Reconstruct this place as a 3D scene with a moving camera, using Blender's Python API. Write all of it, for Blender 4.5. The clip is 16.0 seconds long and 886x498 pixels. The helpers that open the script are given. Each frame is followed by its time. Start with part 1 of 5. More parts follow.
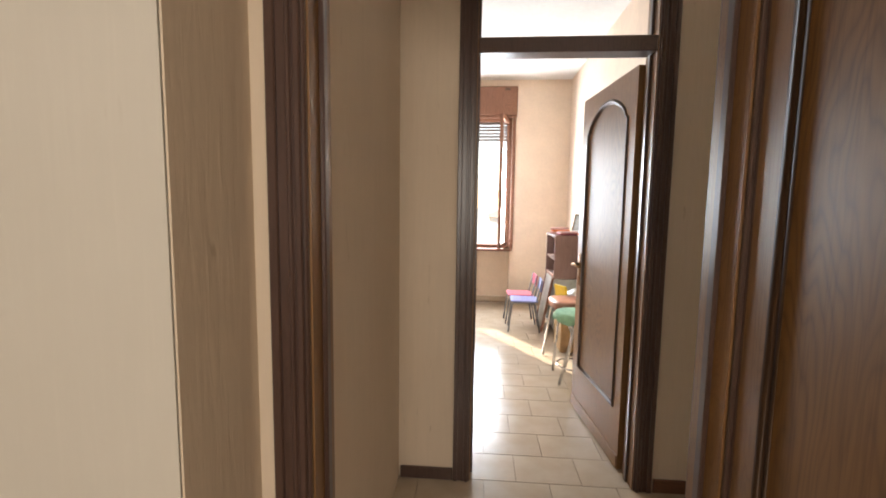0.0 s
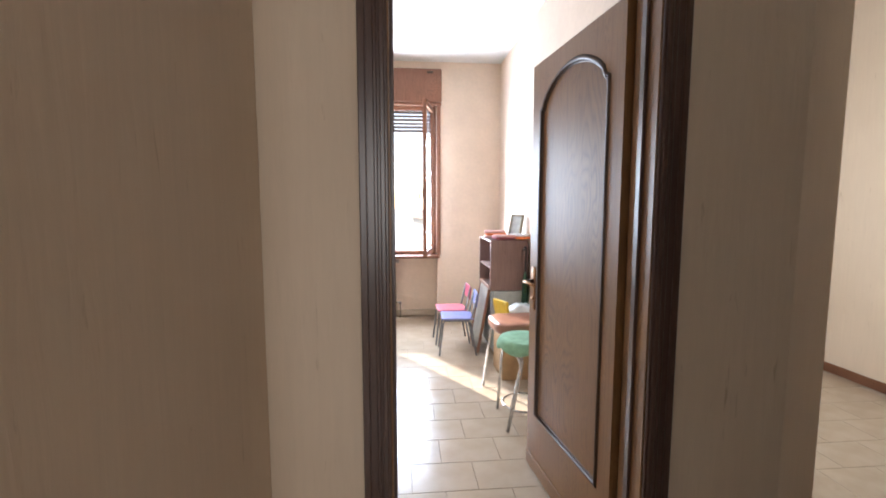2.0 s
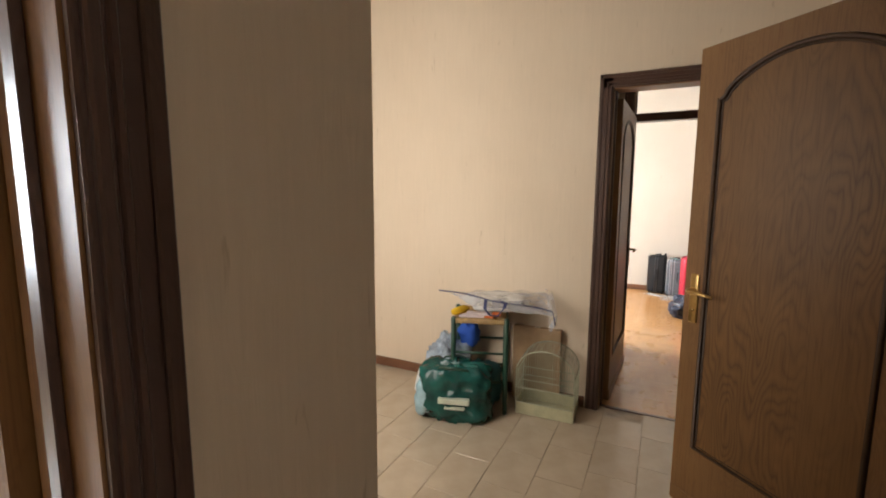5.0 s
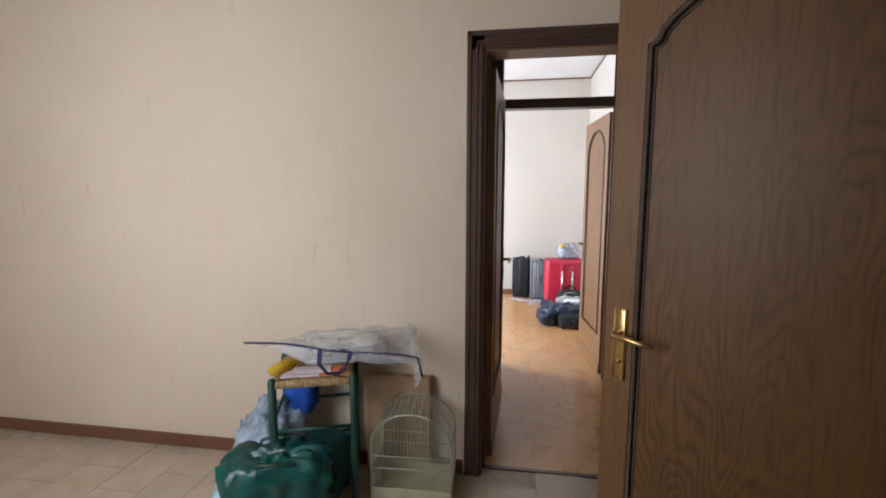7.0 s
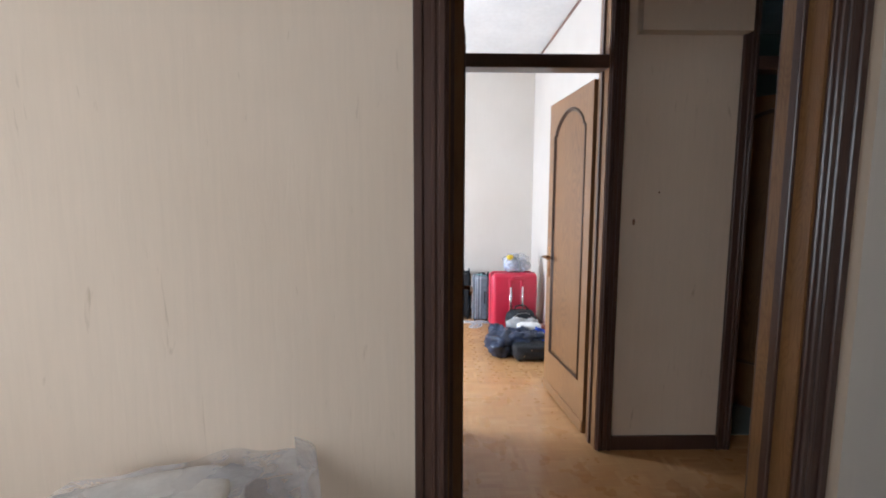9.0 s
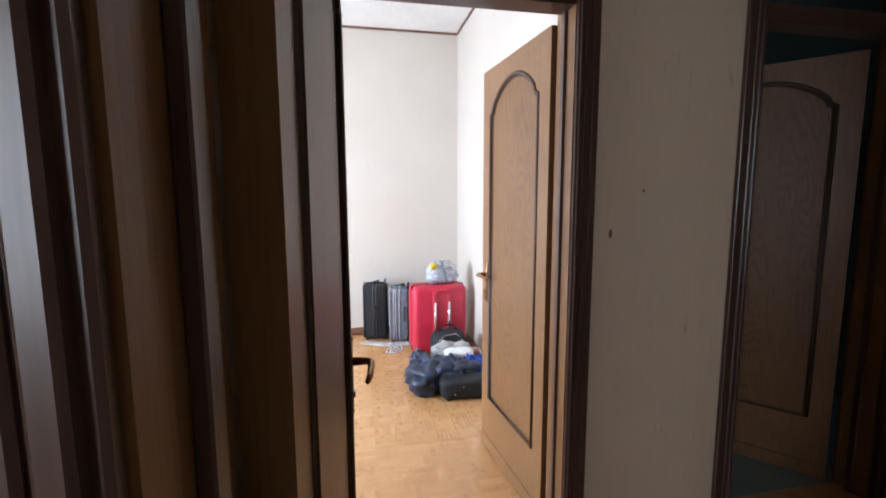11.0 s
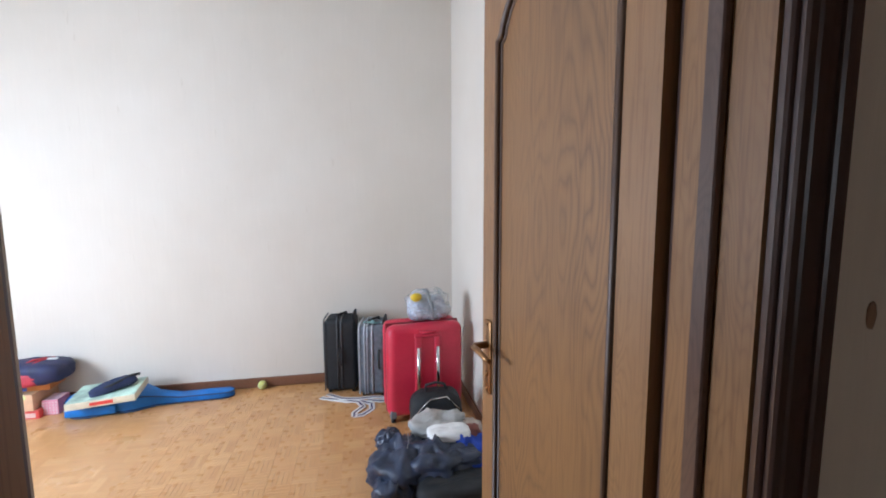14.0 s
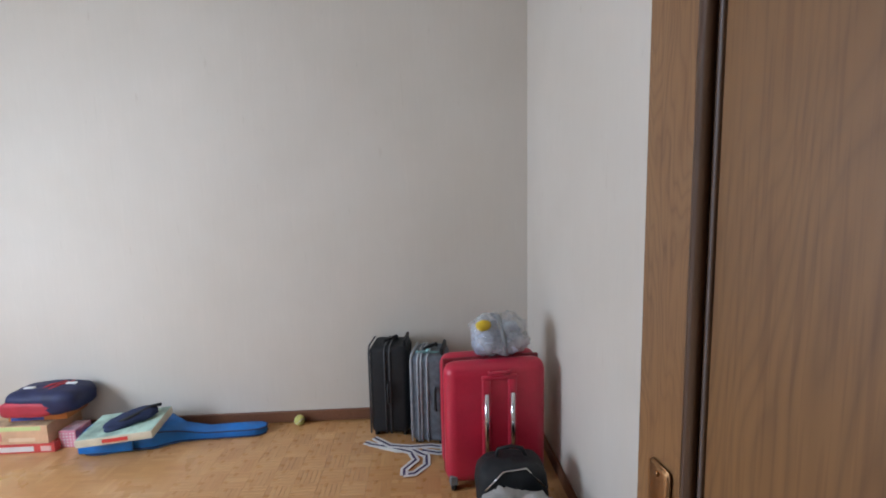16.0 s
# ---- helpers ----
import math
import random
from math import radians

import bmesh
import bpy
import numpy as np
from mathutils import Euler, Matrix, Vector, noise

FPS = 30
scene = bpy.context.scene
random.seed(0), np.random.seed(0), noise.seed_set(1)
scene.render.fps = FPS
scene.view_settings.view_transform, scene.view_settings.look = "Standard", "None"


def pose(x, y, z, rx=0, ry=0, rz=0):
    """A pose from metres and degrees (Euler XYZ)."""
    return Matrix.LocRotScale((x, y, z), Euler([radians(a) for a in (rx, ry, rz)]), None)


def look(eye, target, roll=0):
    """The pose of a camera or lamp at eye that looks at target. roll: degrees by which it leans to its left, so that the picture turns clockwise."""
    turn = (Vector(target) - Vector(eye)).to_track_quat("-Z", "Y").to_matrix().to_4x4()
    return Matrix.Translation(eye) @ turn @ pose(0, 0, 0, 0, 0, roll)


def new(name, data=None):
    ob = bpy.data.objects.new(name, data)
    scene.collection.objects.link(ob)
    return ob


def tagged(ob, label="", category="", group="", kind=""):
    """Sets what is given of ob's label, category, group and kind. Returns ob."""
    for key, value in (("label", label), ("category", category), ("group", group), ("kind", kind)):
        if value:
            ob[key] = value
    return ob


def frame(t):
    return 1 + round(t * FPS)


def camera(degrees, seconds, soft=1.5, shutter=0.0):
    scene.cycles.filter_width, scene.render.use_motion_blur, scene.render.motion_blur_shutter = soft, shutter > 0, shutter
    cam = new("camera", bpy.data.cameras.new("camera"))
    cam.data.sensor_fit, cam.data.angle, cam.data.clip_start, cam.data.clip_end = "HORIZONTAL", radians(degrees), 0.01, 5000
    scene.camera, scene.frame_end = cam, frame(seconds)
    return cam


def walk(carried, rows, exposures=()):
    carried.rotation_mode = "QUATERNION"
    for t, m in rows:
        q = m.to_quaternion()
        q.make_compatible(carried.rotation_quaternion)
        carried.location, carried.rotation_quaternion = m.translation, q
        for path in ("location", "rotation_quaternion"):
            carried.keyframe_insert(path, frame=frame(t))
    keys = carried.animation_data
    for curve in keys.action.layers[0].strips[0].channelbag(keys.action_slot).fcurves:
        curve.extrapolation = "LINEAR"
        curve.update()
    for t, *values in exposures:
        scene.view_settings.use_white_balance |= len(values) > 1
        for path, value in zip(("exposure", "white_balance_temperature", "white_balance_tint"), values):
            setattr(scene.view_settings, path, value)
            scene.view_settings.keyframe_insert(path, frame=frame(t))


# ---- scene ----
cam = camera(90.2, 16.0, 1.9)
PATH = [
    (0, (0.286, 0.065, 1.415), (0.129, 2.048, 1.212), 0.8),
    (0.5, (0.257, 0.278, 1.412), (0.079, 2.259, 1.21), 0.2),
    (1, (0.218, 0.489, 1.42), (0.122, 2.476, 1.218), -0.2),
    (1.5, (0.254, 0.705, 1.427), (0.32, 2.693, 1.223), -0.1),
    (2, (0.304, 0.906, 1.411), (0.487, 2.888, 1.215), 0.0),
    (2.5, (0.326, 1.084, 1.427), (0.69, 3.041, 1.227), 0.0),
    (3, (0.363, 1.204, 1.416), (1.066, 3.066, 1.218), 0.4),
    (3.5, (0.462, 1.323, 1.414), (1.525, 3.005, 1.212), 0.6),
    (4, (0.622, 1.47, 1.478), (2.008, 2.890, 1.250), 0.3),
    (4.5, (0.726, 1.595, 1.508), (2.365, 2.714, 1.260), 0.4),
    (5, (0.850, 1.695, 1.480), (2.625, 2.581, 1.230), 0.3),
    (5.2, (0.915, 1.712, 1.475), (2.710, 2.555, 1.227), 0.2),
    (7.5, (2.009, 1.96, 1.457), (3.985, 2.159, 1.22), 0.1),
    (8, (2.282, 2.042, 1.439), (4.263, 2.196, 1.207), -0.0),
    (8.5, (2.554, 2.076, 1.414), (4.539, 2.189, 1.199), -0.3),
    (9, (2.834, 2.058, 1.418), (4.822, 2.02, 1.206), 0.1),
    (11.3, (3.781, 1.866, 1.462), (5.727, 1.469, 1.223), -0.4),
    (11.5, (3.825, 1.825, 1.464), (5.773, 1.437, 1.233), -0.7),
    (12, (4.045, 1.79, 1.459), (5.989, 1.39, 1.219), -0.4),
    (12.5, (4.221, 1.708, 1.468), (6.165, 1.306, 1.229), -0.2),
    (13, (4.391, 1.649, 1.466), (6.336, 1.245, 1.239), -0.2),
    (13.5, (4.611, 1.628, 1.458), (6.558, 1.232, 1.235), -0.4),
    (14, (4.805, 1.59, 1.456), (6.757, 1.216, 1.23), -0.3),
    (14.5, (5.058, 1.511, 1.454), (7.014, 1.167, 1.22), -0.5),
    (15, (5.204, 1.501, 1.426), (7.173, 1.222, 1.213), -0.4),
    (15.5, (5.379, 1.504, 1.437), (7.357, 1.31, 1.216), -0.8),
    (16, (5.518, 1.516, 1.446), (7.503, 1.427, 1.216), -1.3),
]
walk(cam, [(t, look(eye, target, roll)) for t, eye, target, roll in PATH], [(0, 1.45, 6900, 11), (1, 1.6, 6700, 11), (2, 1.4, 6000, 11), (3, 1.1, 5900, 11), (3.5, 0.85, 6100, 11), (4, 0.8, 6600, 11), (4.5, 1.2, 6900, 11), (5, 1.4, 6900, 11), (7.5, 1.15, 5500, 10), (9.2, 1.15, 5500, 10), (12, 1.3, 5500, 10), (13, 1.0, 5450, 10), (14, 0.6, 5500, 9), (15, 0.25, 5550, 9), (16, -0.1, 5650, 9)])

# ---- world, sun, daylight and added lamps ----
world = bpy.data.worlds.new("sky")
scene.world = world
world.use_nodes = True
wn = world.node_tree.nodes
sky = wn.new("ShaderNodeTexSky")
sky.sky_type = "NISHITA"
sky.sun_disc = False
sky.sun_elevation = radians(30)
sky.sun_rotation = radians(-33)
wn["Background"].inputs[1].default_value = 0.15
world.node_tree.links.new(sky.outputs[0], wn["Background"].inputs[0])

sun = new("sun", bpy.data.lights.new("sun", "SUN"))
sun.data.energy = 5
sun.data.angle = radians(0.5)
sun.data.color = (1, 0.92, 0.8)
sun.matrix_world = look((-4.6, 13.0, 5.0), (0.4, 5.2, 0))


def area_lamp(name, centre, target, w, h, power, colour=(0.76, 0.87, 1.0)):
    lamp = new(name, bpy.data.lights.new(name, "AREA"))
    lamp.data.shape, lamp.data.size, lamp.data.size_y = "RECTANGLE", w, h
    lamp.data.energy, lamp.data.color = power, colour
    lamp.matrix_world = look(centre, target)
    return lamp


area_lamp("daylight_kitchen", (-0.02, 6.62, 1.55), (-0.02, 0, 1.0), 1.4, 1.4, 66)
# Added lamp, no window known here; it brightens the hall's east wall.
area_lamp("fill_hall", (1.775, 3.55, 1.55), (3.9, 3.3, 1.3), 1.1, 1.3, 16, (0.97, 0.97, 0.94))
area_lamp("daylight_bedroom", (6.4, 4.98, 1.5), (6.6, 0, 0.0), 1.3, 1.2, 88, (0.84, 0.91, 1.0))
# Added behind the start, from no seen window, to light the passage walls.
area_lamp("fill_entrance", (0.25, -2.42, 1.6), (0.2, 1.2, 1.3), 1.05, 1.4, 17, (1.0, 0.95, 0.88))

# ---- materials ----
def material(name, build, rough=0.6, metal=0.0):
    m = bpy.data.materials.new(name)
    m.use_nodes = True
    nt = m.node_tree
    b = nt.nodes["Principled BSDF"]
    b.inputs["Roughness"].default_value = rough
    b.inputs["Metallic"].default_value = metal
    if build:
        build(nt, b)
    return m


def coords(nt, scale=(1, 1, 1), which="Object"):
    tc = nt.nodes.new("ShaderNodeTexCoord")
    mp = nt.nodes.new("ShaderNodeMapping")
    mp.inputs["Scale"].default_value = scale
    nt.links.new(tc.outputs[which], mp.inputs["Vector"])
    return mp.outputs[0]


def noise_node(nt, vec, scale, detail=4, rough=0.55, distort=0.0):
    n = nt.nodes.new("ShaderNodeTexNoise")
    n.inputs["Scale"].default_value = scale
    n.inputs["Detail"].default_value = detail
    n.inputs["Roughness"].default_value = rough
    n.inputs["Distortion"].default_value = distort
    nt.links.new(vec, n.inputs["Vector"])
    return n.outputs["Fac"]


def ramp(nt, fac, stops):
    r = nt.nodes.new("ShaderNodeValToRGB")
    e = r.color_ramp.elements
    e[0].position, e[0].color = stops[0][0], (*stops[0][1], 1)
    e[1].position, e[1].color = stops[-1][0], (*stops[-1][1], 1)
    for p, c in stops[1:-1]:
        k = e.new(p)
        k.color = (*c, 1)
    nt.links.new(fac, r.inputs[0])
    return r.outputs[0]


def mix(nt, a, b, fac, mode="MULTIPLY"):
    m = nt.nodes.new("ShaderNodeMix")
    m.data_type, m.blend_type = "RGBA", mode
    if isinstance(fac, float):
        m.inputs[0].default_value = fac
    else:
        nt.links.new(fac, m.inputs[0])
    nt.links.new(a, m.inputs[6])
    nt.links.new(b, m.inputs[7])
    return m.outputs[2]


def bump(nt, b, height, strength, dist=0.01):
    n = nt.nodes.new("ShaderNodeBump")
    n.inputs["Strength"].default_value = strength
    n.inputs["Distance"].default_value = dist
    nt.links.new(height, n.inputs["Height"])
    nt.links.new(n.outputs[0], b.inputs["Normal"])


def plain(name, colour, rough=0.6, metal=0.0, vary=0.2, size=12.0, bumpy=0.15, lo=0.35, hi=0.65):
    """A colour with stains at two scales and a fine relief."""
    def build(nt, b):
        v = coords(nt)
        c = ramp(nt, noise_node(nt, v, size), [(lo, tuple(x * (1 - vary) for x in colour)), (hi, tuple(min(1, x * (1 + vary * 0.6)) for x in colour))])
        c2 = ramp(nt, noise_node(nt, v, size * 9), [(0.3, (0.9, 0.9, 0.9)), (0.7, (1, 1, 1))])
        nt.links.new(mix(nt, c, c2, 0.7), b.inputs["Base Color"])
        if bumpy:
            bump(nt, b, noise_node(nt, v, size * 12), bumpy, 0.004)
    return material(name, build, rough, metal)


def wallpaper(name, colour, weave=1.0):
    """Woven textile wall covering with upright threads, slubs and a few marks."""
    def build(nt, b):
        v = coords(nt, (62, 62, 3.4), "Object")
        threads = noise_node(nt, v, 1.0, 4, 0.65, 0.6)
        slub = noise_node(nt, coords(nt, (34, 34, 4.5)), 1.0, 3, 0.6, 0.8)
        big = noise_node(nt, coords(nt), 1.3, 4)
        c = ramp(nt, threads, [(0.3, tuple(x * (1 - 0.03 * weave) for x in colour)), (0.55, colour), (0.8, tuple(min(1, x * 1.03) for x in colour))])
        c2 = ramp(nt, slub, [(0.24, (0.72, 0.67, 0.60)), (0.33, (1, 1, 1))])
        c3 = ramp(nt, big, [(0.3, (0.93, 0.92, 0.9)), (0.7, (1, 1, 1))])
        spots = ramp(nt, noise_node(nt, coords(nt, (11, 11, 7)), 1.0, 1, 0.3), [(0.125, (0.55, 0.46, 0.38)), (0.16, (1, 1, 1))])
        c = mix(nt, mix(nt, mix(nt, c, c2, 0.75 * weave), c3, 1.0), spots, 0.7)
        nt.links.new(c, b.inputs["Base Color"])
        bump(nt, b, slub, 0.4 * weave, 0.004)
    return material(name, build, 0.85)


def wood(name, dark, light, rough=0.35, scale=1.0, coat=0.0, along="Z"):
    """Oak with cathedral grain and pores, running along one axis."""
    def build(nt, b):
        sc = {"Z": (1, 1, 0.2), "X": (0.2, 1, 1), "Y": (1, 0.2, 1)}[along]
        fine = {"Z": (170, 170, 5), "X": (5, 170, 170), "Y": (170, 5, 170)}[along]
        v = coords(nt, tuple(x * scale for x in sc))
        warp = noise_node(nt, v, 5.6, 3, 0.36)
        m = nt.nodes.new("ShaderNodeMath")
        m.operation = "MULTIPLY"
        m.inputs[1].default_value = 30.0
        nt.links.new(warp, m.inputs[0])
        f = nt.nodes.new("ShaderNodeMath")
        f.operation = "PINGPONG"
        f.inputs[1].default_value = 0.5
        nt.links.new(m.outputs[0], f.inputs[0])
        rings = f.outputs[0]
        c = ramp(nt, rings, [(0.0, dark), (0.16, tuple(a * 0.4 + d * 0.6 for a, d in zip(dark, light))), (0.45, light)])
        calm = nt.nodes.new("ShaderNodeRGB")
        calm.outputs[0].default_value = (*(a * 0.2 + d * 0.8 for a, d in zip(dark, light)), 1)
        patch = ramp(nt, noise_node(nt, v, 2.3, 2), [(0.4, (0.85, 0.85, 0.85)), (0.62, (0.2, 0.2, 0.2))])
        c = mix(nt, c, calm.outputs[0], patch, "MIX")
        pores = noise_node(nt, coords(nt, fine), 1.0, 2, 0.6)
        c2 = ramp(nt, pores, [(0.36, (0.74, 0.68, 0.62)), (0.5, (1, 1, 1))])
        c3 = ramp(nt, noise_node(nt, coords(nt), 2.5, 3), [(0.3, (0.82, 0.8, 0.78)), (0.7, (1, 1, 1))])
        nt.links.new(mix(nt, mix(nt, c, c2, 0.7), c3, 1.0), b.inputs["Base Color"])
        bump(nt, b, pores, 0.12, 0.002)
        b.inputs["Coat Weight"].default_value = coat
        b.inputs["Coat Roughness"].default_value = 0.42
    return material(name, build, rough)


def varied(name, colours, rough, grain=(60, 4, 60), bumpy=0.1, coat=0.0):
    """Pieces that differ in tone from one to the next."""
    def build(nt, b):
        info = nt.nodes.new("ShaderNodeObjectInfo")
        att = nt.nodes.new("ShaderNodeAttribute")
        att.attribute_name = "tone"
        add = nt.nodes.new("ShaderNodeMath")
        add.operation = "ADD"
        nt.links.new(info.outputs["Random"], add.inputs[0])
        nt.links.new(att.outputs["Fac"], add.inputs[1])
        fr = nt.nodes.new("ShaderNodeMath")
        fr.operation = "FRACT"
        nt.links.new(add.outputs[0], fr.inputs[0])
        c = ramp(nt, fr.outputs[0], [(i / (len(colours) - 1), k) for i, k in enumerate(colours)])
        g = noise_node(nt, coords(nt, grain), 1.0, 3)
        c2 = ramp(nt, g, [(0.3, (0.86, 0.84, 0.8)), (0.65, (1, 1, 1))])
        nt.links.new(mix(nt, c, c2, 0.8), b.inputs["Base Color"])
        wear = noise_node(nt, coords(nt, which="Object"), 5.0, 3)
        r = ramp(nt, wear, [(0.3, (rough * 0.75,) * 3), (0.7, (rough * 1.35,) * 3)])
        nt.links.new(r, b.inputs["Roughness"])
        if bumpy:
            bump(nt, b, g, bumpy, 0.002)
        b.inputs["Coat Weight"].default_value = coat
        b.inputs["Coat Roughness"].default_value = 0.12
    return material(name, build, rough)


def glass_like(name, colour=(1, 1, 1), rough=0.0):
    m = material(name, None, rough)
    b = m.node_tree.nodes["Principled BSDF"]
    b.inputs["Base Color"].default_value = (*colour, 1)
    b.inputs["Transmission Weight"].default_value = 1.0
    b.inputs["IOR"].default_value = 1.1
    return m


def clear_film(name, colour, amount, rough):
    """Thin plastic film: partly clear, partly glossy."""
    m = material(name, None, rough)
    nt = m.node_tree
    b = nt.nodes["Principled BSDF"]
    b.inputs["Base Color"].default_value = (*colour, 1)
    n = noise_node(nt, coords(nt), 9, 3)
    nt.links.new(ramp(nt, n, [(0.35, (amount * 0.5,) * 3), (0.65, (min(1, amount * 1.5),) * 3)]), b.inputs["Alpha"])
    bump(nt, b, noise_node(nt, coords(nt), 16, 3, 0.6, 1.5), 0.8, 0.02)
    return m


M_PAPER = wallpaper("beige_textile_wallpaper", (0.72, 0.588, 0.452))
M_PAPER2 = wallpaper("pale_textile_wallpaper", (0.65, 0.60, 0.53), 0.35)
M_KWALL = plain("cream_wall_paint", (0.80, 0.65, 0.52), 0.7, vary=0.05, size=3, bumpy=0.2)
M_CEIL = plain("white_ceiling_paint", (0.82, 0.82, 0.80), 0.85, vary=0.04, size=3, bumpy=0.1)
M_OAK = wood("oak_door_veneer", (0.122, 0.053, 0.015), (0.252, 0.122, 0.036), 0.48, 1.0, 0.15)
M_STILE = wood("oak_door_stile", (0.20, 0.095, 0.033), (0.285, 0.145, 0.053), 0.42, 2.2, 0.15)
M_DARK = wood("dark_stained_frame", (0.062, 0.031, 0.023), (0.096, 0.051, 0.038), 0.3, 2.0, 0.3)
M_BASE = wood("brown_wood_skirting", (0.12, 0.05, 0.028), (0.22, 0.10, 0.055), 0.4, 2.0, 0.1, "X")
M_WINWOOD = wood("red_brown_window_wood", (0.16, 0.06, 0.03), (0.30, 0.13, 0.07), 0.45, 1.6, 0.1)
M_TILE = varied("beige_floor_tile", [(0.50, 0.405, 0.305), (0.53, 0.43, 0.325), (0.515, 0.418, 0.315)], 0.19, (7, 7, 7), 0.03)
M_GROUT = plain("grey_brown_grout", (0.455, 0.368, 0.278), 0.9)
M_PARQ = varied("honey_parquet", [(0.55, 0.285, 0.105), (0.63, 0.355, 0.145), (0.58, 0.31, 0.12), (0.67, 0.39, 0.17)], 0.3, (90, 8, 90), 0.05, 0.35)
M_PARQ2 = varied("honey_parquet_across", [(0.66, 0.38, 0.16), (0.56, 0.29, 0.11), (0.61, 0.335, 0.135), (0.53, 0.27, 0.10)], 0.3, (8, 90, 90), 0.05, 0.35)
M_BRASS = plain("worn_brass", (0.60, 0.40, 0.16), 0.28, 1.0, 0.12, 30, 0.05)
M_BRONZE = plain("bronzed_brass", (0.30, 0.16, 0.07), 0.35, 1.0, 0.15, 30, 0.05)
M_CHROME = plain("chrome_tube", (0.65, 0.65, 0.66), 0.18, 1.0, 0.08, 30, 0.0)
M_PANE = glass_like("window_glass")
M_RUBBER = plain("black_rubber", (0.012, 0.012, 0.013), 0.6)


# ---- mesh tools ----
class Shape:
    """Collects parts of one mesh."""
    def __init__(self):
        self.bm = bmesh.new()

    def box(self, x0, y0, z0, x1, y1, z1, bevel=0.0, seg=1, m=None):
        vs = [self.bm.verts.new(p) for p in ((x0, y0, z0), (x1, y0, z0), (x1, y1, z0), (x0, y1, z0), (x0, y0, z1), (x1, y0, z1), (x1, y1, z1), (x0, y1, z1))]
        fs = [self.bm.faces.new([vs[i] for i in f]) for f in ((3, 2, 1, 0), (4, 5, 6, 7), (0, 1, 5, 4), (1, 2, 6, 5), (2, 3, 7, 6), (3, 0, 4, 7))]
        if bevel:
            es = list({e for f in fs for e in f.edges})
            r = bmesh.ops.bevel(self.bm, geom=es, offset=bevel, segments=seg, affect="EDGES", profile=0.5)
            vs = list({v for f in r["faces"] for v in f.verts} | {v for v in vs if v.is_valid})
        if m is not None:
            bmesh.ops.transform(self.bm, matrix=m, verts=vs)
        return self

    def tube(self, pts, r, n=8, closed=False, radii=None):
        """A round bar along points."""
        pts = [Vector(p) for p in pts]
        rings, prev = [], None
        k = len(pts)
        for i, p in enumerate(pts):
            a = pts[(i - 1) % k] if closed or i else p
            b = pts[(i + 1) % k] if closed or i < k - 1 else p
            d = (b - a).normalized()
            side = prev - d * prev.dot(d) if prev is not None else d.orthogonal()
            side.normalize()
            prev = side
            up = d.cross(side)
            rr = radii[i] if radii else r
            rings.append([self.bm.verts.new(p + (side * math.cos(q) + up * math.sin(q)) * rr) for q in (2 * math.pi * j / n for j in range(n))])
        for i in range(k if closed else k - 1):
            a, b = rings[i], rings[(i + 1) % k]
            for j in range(n):
                self.bm.faces.new((a[j], a[(j + 1) % n], b[(j + 1) % n], b[j]))
        if not closed:
            self.bm.faces.new(rings[0][::-1])
            self.bm.faces.new(rings[-1])
        return self

    def prism(self, outline, z0, z1, m=None):
        """An outline in the x, y plane, extruded."""
        a = [self.bm.verts.new((x, y, z0)) for x, y in outline]
        b = [self.bm.verts.new((x, y, z1)) for x, y in outline]
        n = len(a)
        self.bm.faces.new(a[::-1])
        self.bm.faces.new(b)
        for i in range(n):
            self.bm.faces.new((a[i], a[(i + 1) % n], b[(i + 1) % n], b[i]))
        if m is not None:
            bmesh.ops.transform(self.bm, matrix=m, verts=a + b)
        return self

    def lathe(self, profile, n=20, m=None):
        rings = [[self.bm.verts.new((r * math.cos(2 * math.pi * j / n), r * math.sin(2 * math.pi * j / n), z)) for j in range(n)] for r, z in profile]
        for a, b in zip(rings, rings[1:]):
            for j in range(n):
                self.bm.faces.new((a[j], a[(j + 1) % n], b[(j + 1) % n], b[j]))
        self.bm.faces.new(rings[0][::-1])
        self.bm.faces.new(rings[-1])
        if m is not None:
            bmesh.ops.transform(self.bm, matrix=m, verts=[v for r in rings for v in r])
        return self

    def blob(self, centre, size, power=2.6, rough=0.0, freq=3.0, seed=0.0, n=20, flat=None):
        """A soft, creased bundle; power sets how boxy it is."""
        verts = []
        rows = n // 2
        for i in range(rows + 1):
            th = math.pi * i / rows
            for j in range(n):
                ph = 2 * math.pi * j / n
                d = Vector((math.sin(th) * math.cos(ph), math.sin(th) * math.sin(ph), math.cos(th)))
                s = sum(abs(c) ** power for c in d) ** (-1 / power)
                p = Vector((d.x * s * size[0], d.y * s * size[1], d.z * s * size[2]))
                if rough:
                    q = Vector((d.x * freq + seed, d.y * freq, d.z * freq))
                    ridge = 1 - abs(noise.noise(q)) * 2
                    p += d * rough * (0.6 * noise.noise(q * 0.6) + 0.5 * ridge + 0.3 * noise.noise(q * 2.7))
                w = p + Vector(centre)
                if flat is not None:
                    w.z = max(w.z, flat)
                verts.append(self.bm.verts.new(w))
        for i in range(rows):
            for j in range(n):
                a, b, c, d = verts[i * n + j], verts[i * n + (j + 1) % n], verts[(i + 1) * n + (j + 1) % n], verts[(i + 1) * n + j]
                self.bm.faces.new((a, d, c, b))
        return self

    def sheet(self, fn, nu, nv):
        """A cloth or film: fn(u, v) gives points."""
        g = [[self.bm.verts.new(fn(i / nu, j / nv)) for j in range(nv + 1)] for i in range(nu + 1)]
        for i in range(nu):
            for j in range(nv):
                self.bm.faces.new((g[i][j], g[i + 1][j], g[i + 1][j + 1], g[i][j + 1]))
        return self

